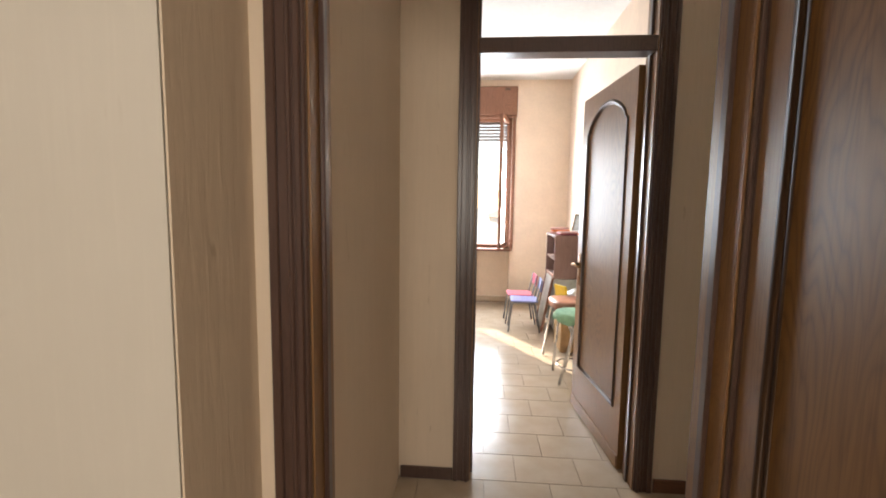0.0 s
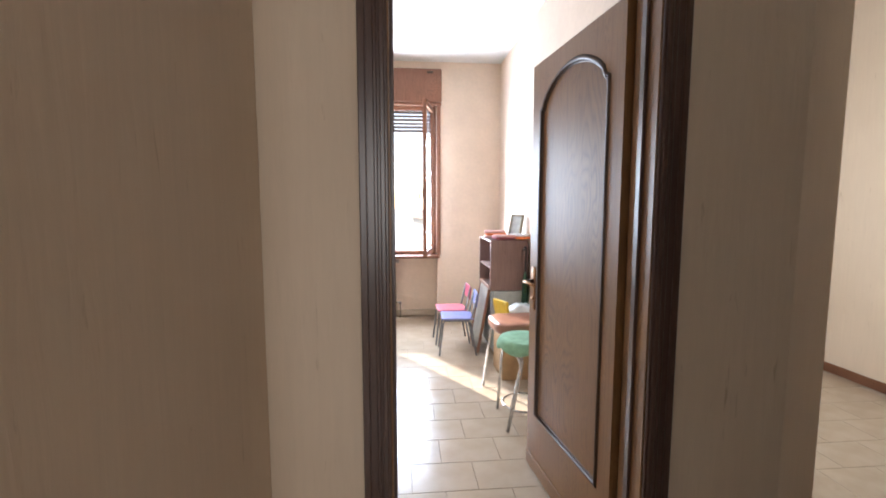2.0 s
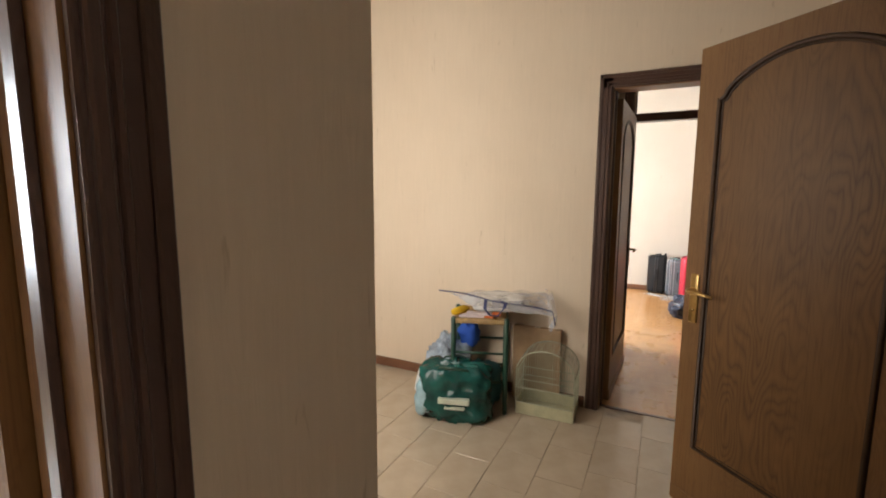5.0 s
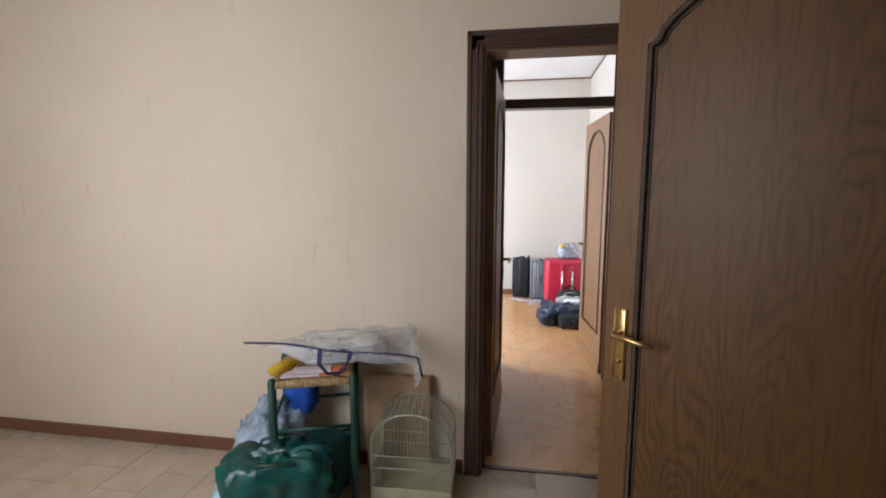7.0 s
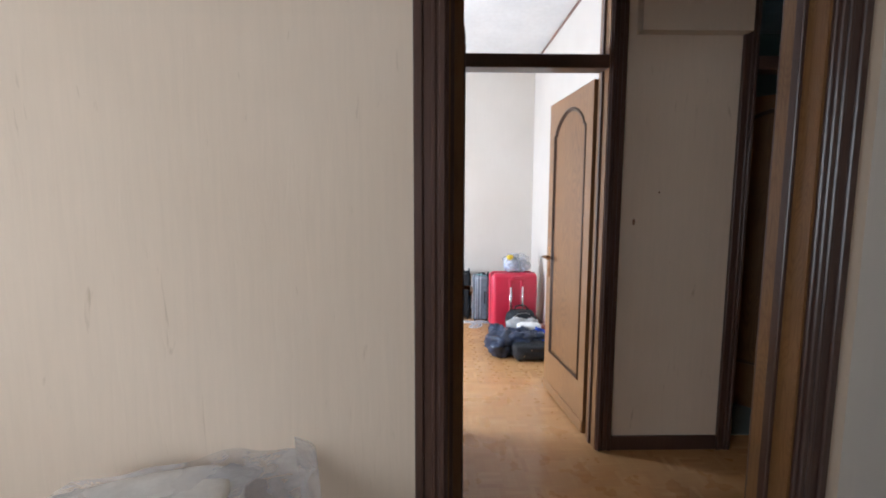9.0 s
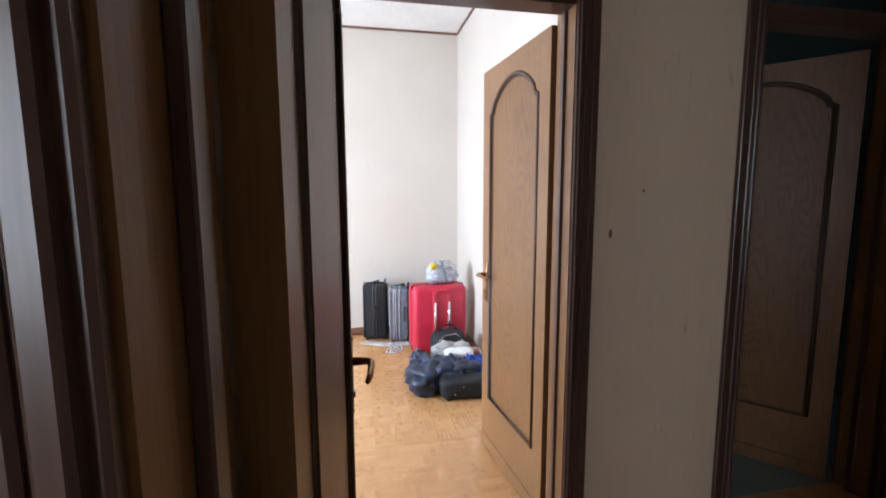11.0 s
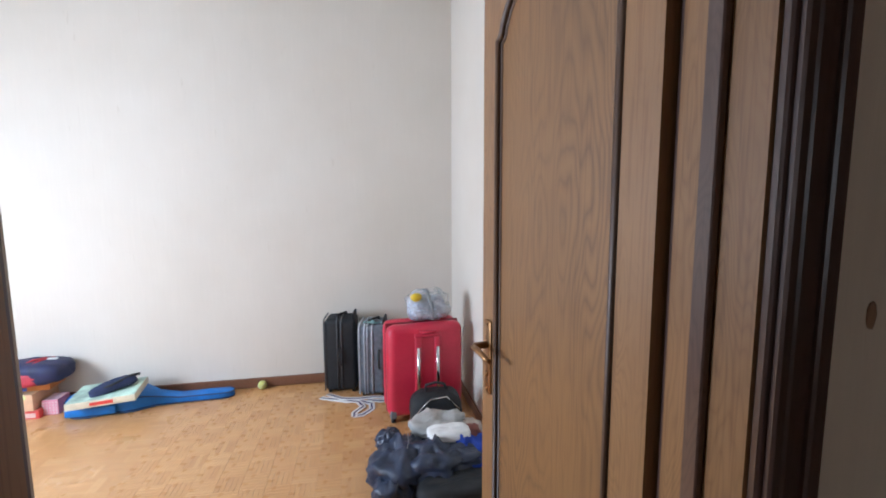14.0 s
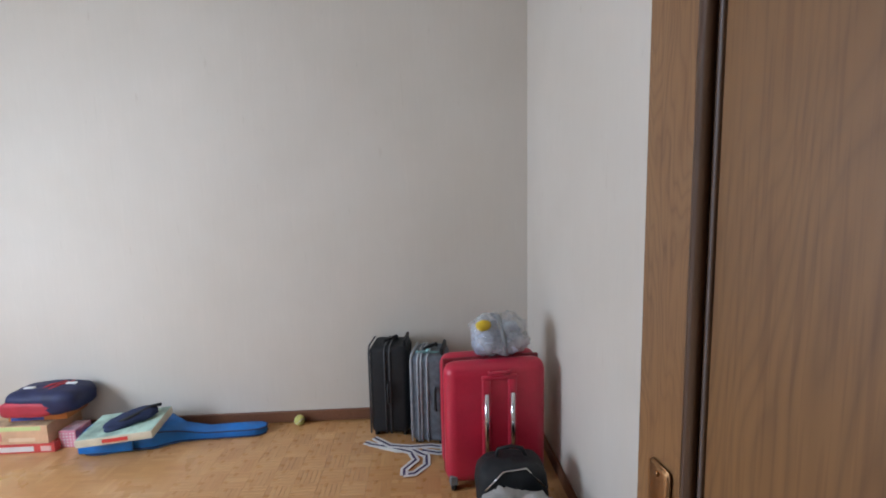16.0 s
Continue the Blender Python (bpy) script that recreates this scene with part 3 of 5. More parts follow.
M_STUCCO = plain("pale_stucco", (0.75, 0.68, 0.58), 0.85, vary=0.1, size=0.6)
M_ROOF = plain("terracotta_roof", (0.35, 0.15, 0.09), 0.8, vary=0.2, size=2)


def far_house(x, y, w, d, h, rz):
    root = tagged(new("house"), "pale stuccoed house with a tiled pitched roof", "house", "houses outside")
    root.matrix_world = pose(x, y, -6.0, 0, 0, rz)
    Shape().box(-w / 2, -d / 2, 0, w / 2, d / 2, h).part("wall", M_STUCCO, root)
    Shape().prism([(-w / 2 - 0.5, 0), (w / 2 + 0.5, 0), (0, w * 0.22)], -d / 2 - 0.4, d / 2 + 0.4, Matrix(((1, 0, 0, 0), (0, 0, 1, 0), (0, 1, 0, h), (0, 0, 0, 1)))).part("roof", M_ROOF, root)
    g = plain("dark_window", (0.06, 0.07, 0.08), 0.2)
    for fl in range(int(h // 3)):
        for k in range(int(w // 3)):
            cx = -w / 2 + 1.6 + k * 3
            Shape().box(cx - 0.5, -d / 2 - 0.06, fl * 3 + 1, cx + 0.5, -d / 2 + 0.05, fl * 3 + 2.4, 0.02).part("window", g, root)
    return root


far_house(9, 46, 14, 9, 6.2, 8)
far_house(-18, 60, 16, 10, 6.5, -12)


def tree(x, y, h, r, seed):
    rnd = random.Random(seed)
    root = tagged(new("tree"), "leafy green tree outside the window", "tree", "trees outside")
    root.matrix_world = pose(x, y, -6.0)
    t = Shape().tube([(0, 0, 0), (0.08, 0.05, h * 0.3), (0.0, 0.1, h * 0.6), (0.05, 0, h * 0.85)], 0.2, 8, radii=[0.28, 0.2, 0.13, 0.04])
    for i in range(9):
        a, z = rnd.uniform(0, 6.28), h * rnd.uniform(0.35, 0.7)
        L = r * rnd.uniform(0.5, 0.9)
        t.tube([(0, 0.05, z), (L * 0.5 * math.cos(a), L * 0.5 * math.sin(a), z + L * 0.25), (L * math.cos(a), L * math.sin(a), z + L * 0.5)], 0.05, 6, radii=[0.09, 0.055, 0.02])
    t.part("trunk", plain("bark", (0.12, 0.09, 0.06), 0.9), root, smooth=True)
    leaves = Shape()
    for i in range(2600):
        d = Vector((rnd.gauss(0, 1), rnd.gauss(0, 1), rnd.gauss(0, 1))).normalized() * (rnd.random() ** 0.4)
        lump = 0.75 + 0.45 * noise.noise(d * 2.3 + Vector((seed, 0, 0)))
        p = Vector((d.x * r * lump, d.y * r * lump, h * 0.66 + d.z * h * 0.36 * lump))
        q = Euler((rnd.uniform(0, 6), rnd.uniform(0, 6), rnd.uniform(0, 6))).to_matrix()
        vs = [leaves.bm.verts.new(p + q @ Vector(v)) for v in ((-0.16, 0, 0), (0, -0.07, 0.03), (0.16, 0, 0), (0, 0.07, 0.03))]
        leaves.bm.faces.new(vs)
    tagged(leaves.part("leaves", plain("green_leaves", (0.11, 0.18, 0.08), 0.6, vary=0.4, size=2), root), kind="stuff")
    return root


tree(-3.5, 27, 7.3, 1.35, 3)
tree(5.2, 38, 6.6, 2.2, 5)
parapet = Shape().box(-9, 19.0, -6, 9, 19.2, -1.25).box(-9, 19.0, -0.95, 9, 19.2, -0.8).box(-9.05, 18.95, -0.8, 9.05, 19.25, -0.74, 0.01)
for i in range(33):
    parapet.box(-9 + i * 0.55, 19.0, -1.25, -8.72 + i * 0.55, 19.2, -0.95)
tagged(parapet.part("parapet", plain("white_parapet_paint", (0.8, 0.8, 0.78), 0.6)), "white pierced roof parapet outside the window", "parapet", kind="structure")
# Out of view; added so the sun reaches the kitchen floor as a strip.
structure("neighbour_wall", Shape().box(-3.33, 11, -6, -1.95, 11.4, 6.5), M_STUCCO, "unseen stuccoed pier added to narrow the sunbeam", "wall")

# ---- kitchen things ----
def paint(name, c, rough=0.5, vary=0.12, size=14.0):
    return plain(name, c, rough, 0.0, vary, size, 0.1)


def child_chair(name, m, colour, label):
    root = tagged(new(name), label, "chair", "small chairs in the kitchen")
    mat = paint(colour[0], colour[1], 0.45)
    Shape().box(-0.15, -0.15, 0.345, 0.15, 0.15, 0.362, 0.008, 2).part("seat", mat, root)
    Shape().box(0.165, -0.14, 0.47, 0.18, 0.14, 0.60, 0.007, 2, pose(0, 0, 0, 0, 6, 0)).part("backrest", mat, root, pose(-0.045, 0, 0.01))
    grey = plain("grey_steel_tube", (0.22, 0.22, 0.23), 0.4, 0.6)
    for y in (-0.13, 0.13):
        Shape().tube([(-0.17, y, 0), (-0.135, y, 0.30), (-0.12, y, 0.336), (0.1, y, 0.336), (0.135, y, 0.37), (0.185, y, 0.59)], 0.009).part("leg", grey, root, smooth=True)
        Shape().tube([(0.18, y, 0), (0.12, y, 0.32)], 0.009).part("leg", grey, root, smooth=True)
    root.matrix_world = m
    return root


child_chair("small_chair", pose(0.82, 5.06, 0, 0, 0, -3), ("lilac_blue_paint", (0.23, 0.25, 0.52)), "lilac-blue child's chair on grey steel legs")
child_chair("small_chair", pose(0.80, 5.40, 0, 0, 0, 2), ("pink_red_paint", (0.62, 0.12, 0.18)), "pink-red child's chair on grey steel legs")


def low_cabinet():
    root = tagged(new("cabinet"), "pale grey low cabinet beside the kitchen wall", "cabinet")
    mat = paint("pale_grey_laminate", (0.50, 0.52, 0.50), 0.4)
    Shape().box(1.15, 4.93, 0.04, 1.48, 5.55, 0.61, 0.004).box(1.17, 4.95, 0, 1.46, 5.53, 0.04).part("body", mat, root)
    Shape().box(1.132, 4.945, 0.06, 1.148, 5.535, 0.595, 0.004).part("door", mat, root)
    Shape().tube([(1.132, 5.45, 0.45), (1.11, 5.45, 0.45), (1.11, 5.45, 0.36), (1.132, 5.45, 0.36)], 0.004).part("handle", M_CHROME, root)
    return root


def open_shelf():
    root = tagged(new("shelf_unit"), "brown open wooden shelf box on the cabinet", "shelf")
    m = wood("mauve_brown_laminate", (0.24, 0.145, 0.125), (0.30, 0.19, 0.165), 0.5, 2.0)
    x0, x1, y0, y1, z0, z1 = 1.12, 1.475, 4.925, 5.52, 0.614, 1.09
    Shape().box(x0, y0, z0, x1, y0 + 0.02, z1, 0.002).box(x0, y1 - 0.02, z0, x1, y1, z1, 0.002).box(x0, y0 + 0.02, z0, x1, y1 - 0.02, z0 + 0.02).box(x0, y0 + 0.02, z1 - 0.02, x1, y1 - 0.02, z1)\
        .part("carcass", m, root)
    Shape().box(x1 - 0.008, y0 + 0.02, z0 + 0.02, x1, y1 - 0.02, z1 - 0.02).part("back", m, root)
    Shape().box(x0 + 0.01, y0 + 0.02, z0 + 0.2, x1 - 0.01, y1 - 0.02, z0 + 0.216).part("board", m, root)
    return root


low_cabinet()
open_shelf()


def leaning_frame(name, m, w, h, edge, label, inner, frame_mat):
    root = tagged(new(name), label, "picture frame")
    s = Shape()
    s.box(-w / 2, 0, 0, -w / 2 + edge, 0.025, h, 0.004).box(w / 2 - edge, 0, 0, w / 2, 0.025, h, 0.004).box(-w / 2 + edge, 0, 0, w / 2 - edge, 0.025, edge, 0.004).box(-w / 2 + edge, 0, h - edge, w / 2 - edge, 0.025, h, 0.004)
    s.part("frame", frame_mat, root)
    Shape().box(-w / 2 + edge, 0.008, edge, w / 2 - edge, 0.016, h - edge).part("picture", inner, root)
    root.matrix_world = m
    return root


M_GREYPRINT = paint("grey_print", (0.42, 0.42, 0.38), 0.3, 0.4, 5)
leaning_frame("picture_frame", pose(1.005, 5.22, 0.002, -10, 0, -90), 0.46, 0.66, 0.03, "framed grey picture leaning against the cabinet", M_GREYPRINT, M_WINWOOD)
leaning_frame("picture_frame", pose(1.37, 5.1, 1.092, -14, 0, -60), 0.16, 0.24, 0.018, "small framed picture leaning on the shelf top", M_GREYPRINT, wood("olive_frame", (0.14, 0.11, 0.06), (0.26, 0.21, 0.12)))


def folded(name, m, size, colour, label, n=3, cat="cloth"):
    root = tagged(new(name), label, cat)
    for i in range(n):
        k = colour[i % len(colour)]
        Shape().blob((0.01 * (i % 2), 0.008 * i, size[2] * (i + 0.5)), (size[0] / 2, size[1] / 2, size[2] * 0.52), 7, 0.006, 3, i * 3.1, 20).part("fold", k, root, smooth=True)
    root.matrix_world = m
    return root


C_OR, C_PINK, C_MAR, C_WHT = paint("orange_cloth", (0.75, 0.20, 0.05), 0.9), paint("pink_cloth", (0.62, 0.36, 0.33), 0.9), paint("maroon_cloth", (0.28, 0.07, 0.09), 0.9), paint("white_cloth", (0.78, 0.77, 0.75), 0.9)
folded("folded_cloth", pose(1.26, 5.0, 1.097, 0, 0, 12), (0.2, 0.17, 0.018), [C_MAR, C_PINK], "maroon and pink folded cloths on the shelf", 2)
folded("folded_cloth", pose(1.22, 5.23, 1.097, 0, 0, -8), (0.2, 0.2, 0.022), [C_PINK, C_OR], "orange and pink folded cloths on the shelf", 3)
folded("folded_cloth", pose(1.40, 4.99, 1.098, 0, 0, 40), (0.12, 0.2, 0.022), [C_OR, C_WHT], "orange folded cloth hanging over the shelf edge", 2)

umb = tagged(new("umbrella"), "dark green closed umbrella beside the shelf", "umbrella")
Shape().tube([(1.43, 4.86, 0.0), (1.43, 4.865, 0.12), (1.435, 4.87, 0.4), (1.44, 4.88, 0.72), (1.44, 4.88, 0.8)], 0.03, 10, radii=[0.006, 0.02, 0.034, 0.026, 0.008]).part("canopy", paint("dark_green_cloth", (0.02, 0.07, 0.035), 0.7), umb, smooth=True)
Shape().tube([(1.44, 4.88, 0.78), (1.445, 4.885, 1.0), (1.43, 4.86, 1.03), (1.41, 4.85, 1.0)], 0.009).part("handle", M_RUBBER, umb, smooth=True)


def carton(name, x0, y0, z0, x1, y1, z1, label, colour=(0.45, 0.29, 0.15), rz=0, cat="cardboard box"):
    root = tagged(new(name), label, cat)
    mat = paint(name + "_card", colour, 0.85)
    cx, cy = (x0 + x1) / 2, (y0 + y1) / 2
    w, d = x1 - x0, y1 - y0
    Shape().box(-w / 2, -d / 2, 0, w / 2, d / 2, z1 - z0, 0.004).part("box", mat, root)
    Shape().box(-w / 2 + 0.004, -0.022, z1 - z0, w / 2 - 0.004, 0.022, z1 - z0 + 0.001).part("tape", paint("tape", (0.42, 0.33, 0.2), 0.3), root)
    root.matrix_world = pose(cx, cy, z0, 0, 0, rz)
    return root


carton("carton", 1.10, 4.30, 0, 1.42, 4.66, 0.44, "brown cardboard box on the kitchen floor")
yel = tagged(new("folder"), "yellow plastic folder on the cardboard box", "folder")
Shape().box(-0.012, -0.09, 0, 0.012, 0.09, 0.2, 0.004).part("cover", paint("yellow_plastic", (0.75, 0.52, 0.02), 0.4), yel)
yel.matrix_world = pose(1.13, 4.42, 0.443, 0, -10, 25)
white = tagged(new("plastic_bag"), "crumpled white and grey bags on the box", "bag")
Shape().blob((1.27, 4.42, 0.51), (0.1, 0.1, 0.075), 3, 0.04, 2.6, 2.0, 26, 0.443).part("bag", paint("white_plastic", (0.72, 0.74, 0.74), 0.35), white, smooth=True)
Shape().blob((1.35, 4.5, 0.50), (0.07, 0.1, 0.065), 3, 0.03, 2.6, 7.0, 22, 0.443).part("bag", paint("grey_plastic", (0.42, 0.5, 0.52), 0.35), white, smooth=True)


def padded_stool():
    root = tagged(new("stool"), "brown padded stool on thin chrome legs", "stool")
    Shape().blob((0, 0, 0.545), (0.2, 0.19, 0.045), 5, 0.006, 2, 1, 28).part("seat", paint("brown_vinyl", (0.28, 0.13, 0.085), 0.35), root, smooth=True)
    for sx in (-1, 1):
        for sy in (-1, 1):
            Shape().tube([(sx * 0.21, sy * 0.2, 0), (sx * 0.165, sy * 0.155, 0.46), (sx * 0.13, sy * 0.12, 0.505)], 0.011).part("leg", M_CHROME, root, smooth=True)
    Shape().tube([(x, y, 0.505) for x, y in arc(0, 0, 0.165, 0, 340, 20)], 0.009, 8, True).part("ring", M_CHROME, root, smooth=True)
    root.matrix_world = pose(1.15, 4.03, 0, 0, 0, 4)
    return root


def round_stool():
    root = tagged(new("stool"), "round stool with a green cloth cover and chrome legs", "stool")
    green = paint("green_cloth", (0.28, 0.50, 0.33), 0.9, 0.15, 20)
    s = Shape()

    def skirt(u, v):
        a = 2 * math.pi * u
        if v < 0.5:
            r = 0.165 * (v / 0.5)
            return (r * math.cos(a), r * math.sin(a), 0.655 + 0.004 * math.sin(7 * a) * v)
        k = (v - 0.5) / 0.5
        r = 0.165 + 0.018 * math.sin(k * 2.6) + 0.006 * k * math.sin(9 * a)
        return (r * math.cos(a), r * math.sin(a), 0.655 - k * (0.075 + 0.014 * math.sin(5 * a)))
    s.sheet(skirt, 48, 10)
    s.part("cover", green, root, smooth=True, thick=0.004)
    Shape().lathe([(0.15, 0.60), (0.158, 0.61), (0.158, 0.64), (0.15, 0.65)], 28).part("seat", paint("grey_board", (0.3, 0.3, 0.3)), root)
    for k in range(3):
        a = math.radians(k * 120 + 222)
        c, d = math.cos(a), math.sin(a)
        Shape().tube([(0.19 * c, 0.19 * d, 0), (0.05 * c, 0.05 * d, 0.42), (0.05 * c, 0.05 * d, 0.47), (0.12 * c, 0.12 * d, 0.6)], 0.012).part("leg", M_CHROME, root, smooth=True)
    Shape().tube([(x, y, 0.15) for x, y in arc(0, 0, 0.142, 0, 345, 24)], 0.008, 8, True).part("foot_ring", M_CHROME, root, smooth=True)
    root.matrix_world = pose(1.09, 3.62, 0) @ Matrix.Diagonal((1, 1, 0.86, 1))
    return root


padded_stool()
round_stool()

# ---- hall things ----
M_GREENWOOD = paint("dark_green_paint", (0.015, 0.055, 0.035), 0.4)


def rush_stool():
    root = tagged(new("stool"), "dark green stool with a woven rush seat", "stool")
    w, d, h = 0.175, 0.165, 0.665
    for sx in (-1, 1):
        for sy in (-1, 1):
            Shape().tube([(sx * w, sy * d, 0), (sx * w, sy * d, 0.02), (sx * w, sy * d, h - 0.01), (sx * w, sy * d, h)], 0.017, 12, radii=[0.014, 0.017, 0.018, 0.011]).part("leg", M_GREENWOOD, root, smooth=True)
    for z in (0.22, 0.42):
        for s in (-1, 1):
            Shape().tube([(-w, s * d, z), (w, s * d, z)], 0.009).part("rung", M_GREENWOOD, root, smooth=True)
            Shape().tube([(s * w, -d, z + 0.05), (s * w, d, z + 0.05)], 0.009).part("rung", M_GREENWOOD, root, smooth=True)
    rush = Shape()
    n = 26
    for i in range(n):
        k = (i + 0.5) / n
        for ax in (0, 1):
            a = -1 + 2 * k
            for s in (-1, 1):
                inn = abs(a)
                e = 0.178 if ax == 0 else 0.168
                p = [(a * 0.16, s * (e + 0.002), 0.625), (a * 0.16, s * (e + 0.002), 0.648), (a * 0.16, s * e * 0.97, 0.652), (a * 0.16, s * e * inn, 0.640)]
                if ax:
                    p = [(y, x, z) for x, y, z in p]
                rush.tube(p, 0.0062, 5)
    rush.part("seat", paint("straw_rush", (0.50, 0.33, 0.15), 0.8, 0.25, 40), root, smooth=True)
    root.matrix_world = pose(3.665, 2.80, 0, 0, 0, -71)
    return root


rush_stool()


def shopping_bag():
    root = tagged(new("shopping_bag"), "full glossy green shopping bag on the floor", "bag")
    teal = plain("glossy_green_plastic", (0.008, 0.085, 0.072), 0.25, 0.0, 0.5, 7, 0.5)
    s = Shape()
    s.blob((0, 0, 0.175), (0.215, 0.11, 0.175), 5.5, 0.06, 3.8, 4.0, 64, 0.003)
    s.part("body", teal, root, smooth=True)
    for sy in (-1, 1):
        Shape().tube([(-0.1, sy * 0.08, 0.32), (-0.09, sy * 0.1, 0.365), (0.0, sy * 0.12, 0.375), (0.09, sy * 0.1, 0.36), (0.1, sy * 0.08, 0.32)], 0.008, 6).part("handle", M_GREENWOOD, root, smooth=True)
    bar = paint("pale_print", (0.62, 0.66, 0.52), 0.3)
    for z, hh, x0, x1 in ((0.15, 0.035, -0.09, 0.11), (0.115, 0.008, -0.05, 0.08)):
        Shape().box(x0, -0.158, z, x1, -0.118, z + hh, 0.003).part("print", bar, root)
    Shape().blob((-0.2, -0.07, 0.15), (0.045, 0.055, 0.11), 5, 0.02, 3, 9.0, 20, 0.004).part("side_print", paint("pale_blue_plastic", (0.35, 0.52, 0.58), 0.25, 0.3, 9), root, smooth=True)
    root.matrix_world = pose(3.40, 2.87, 0, 0, 0, -74)
    return root


shopping_bag()
sack = tagged(new("plastic_bag"), "crumpled clear bag of blue and grey clothes", "bag")
Shape().blob((3.68, 3.05, 0.20), (0.12, 0.13, 0.18), 3.0, 0.09, 4.2, 3.0, 56, 0.003).part("bag", plain("blue_grey_film", (0.36, 0.42, 0.50), 0.3, 0.0, 0.5, 12, 0.6), sack, smooth=True)
Shape().blob((3.77, 2.93, 0.45), (0.06, 0.06, 0.075), 3, 0.04, 2.7, 5.0, 24).part("clothing", paint("blue_cloth", (0.02, 0.09, 0.45), 0.8), sack, smooth=True)
wsack = tagged(new("plastic_bag"), "small crumpled white bag on the floor", "bag")
Shape().blob((3.46, 3.13, 0.12), (0.05, 0.05, 0.13), 3, 0.035, 2.7, 8.0, 24, 0.003).part("bag", paint("white_plastic", (0.72, 0.73, 0.72), 0.35), wsack, smooth=True)
teal2 = tagged(new("cloth_bag"), "dark teal cloth bag under the stool", "bag")
Shape().blob((3.68, 2.79, 0.13), (0.13, 0.12, 0.14), 3.5, 0.04, 2.4, 6.0, 24, 0.003).part("bag", paint("dark_teal_cloth", (0.015, 0.09, 0.09), 0.7), teal2, smooth=True)
carton("carton", 3.85, 2.28, 0, 3.90, 2.62, 0.54, "flat brown cardboard box against the wall", (0.36, 0.23, 0.13), 0)


def bird_cage():
    root = tagged(new("bird_cage"), "old pale wire bird cage with an arched top", "bird cage")
    wire = plain("pale_green_wire", (0.50, 0.50, 0.36), 0.45, 0.2)
    w, d, hs, ht = 0.19, 0.115, 0.30, 0.16

    def top(x):
        return hs + ht * math.sqrt(max(0, 1 - (x / w) ** 2)) if abs(x) < w else hs
    s = Shape()
    n = 25
    for i in range(n):
        x = -w + 2 * w * i / (n - 1)
        for y in (-d, d):
            s.tube([(x, y, 0.09), (x, y, top(x))], 0.0016, 4)
    for k in range(17):
        a = math.pi * k / 16
        x = w * math.cos(a)
        s.tube([(x, -d, hs + ht * math.sin(a)), (x, d, hs + ht * math.sin(a))], 0.0016, 4)
    for j in range(1, 12):
        y = -d + 2 * d * j / 12
        for x in (-w, w):
            s.tube([(x, y, 0.09), (x, y, hs)], 0.0016, 4)
    tagged(s.part("wires", wire, root), kind="stuff")
    f = Shape()
    for y in (-d, d):
        f.tube([(-w, y, 0.02)] + [(-w, y, hs)] + [(w * math.cos(math.pi - math.pi * k / 12), y, hs + ht * math.sin(math.pi * k / 12)) for k in range(1, 12)] + [(w, y, hs), (w, y, 0.02)], 0.004, 6)
        for z in (0.09, 0.19, 0.25):
            f.tube([(-w, y, z), (w, y, z)], 0.003, 6)
    for x in (-w, w):
        for z in (0.09, 0.19, hs):
            f.tube([(x, -d, z), (x, d, z)], 0.003, 6)
    f.part("frame", wire, root, smooth=True)
    Shape().box(-w, -d, 0.005, w, d, 0.012, 0.002).box(-w, -d, 0.012, w, -d + 0.006, 0.085, 0.002).box(-w, d - 0.006, 0.012, w, d, 0.085, 0.002).box(-w, -d + 0.006, 0.012, -w + 0.006, d - 0.006, 0.085).box(w - 0.006, -d + 0.006, 0.012, w, d - 0.006, 0.085)\
        .part("tray", paint("olive_cream_tray", (0.50, 0.47, 0.30), 0.5), root)
    for x in (-0.16, 0.16):
        Shape().box(x - 0.012, -d + 0.01, 0, x + 0.012, d - 0.01, 0.006).part("foot", M_RUBBER, root)
    sh = Shape().sheet(lambda u, v: (0.194 * math.cos(math.pi * u), -d * 1.05 + 2.1 * d * v, 0.30 + 0.166 * math.sin(math.pi * u) + 0.004 * noise.noise(Vector((u * 9, v * 5, 1)))), 26, 8)
    sh.part("plastic_cover", clear_film("dusty_film", (0.55, 0.55, 0.45), 0.25, 0.3), root, smooth=True)
    root.matrix_world = pose(3.735, 2.335, 0, 0, 0, -87)
    return root


bird_cage()


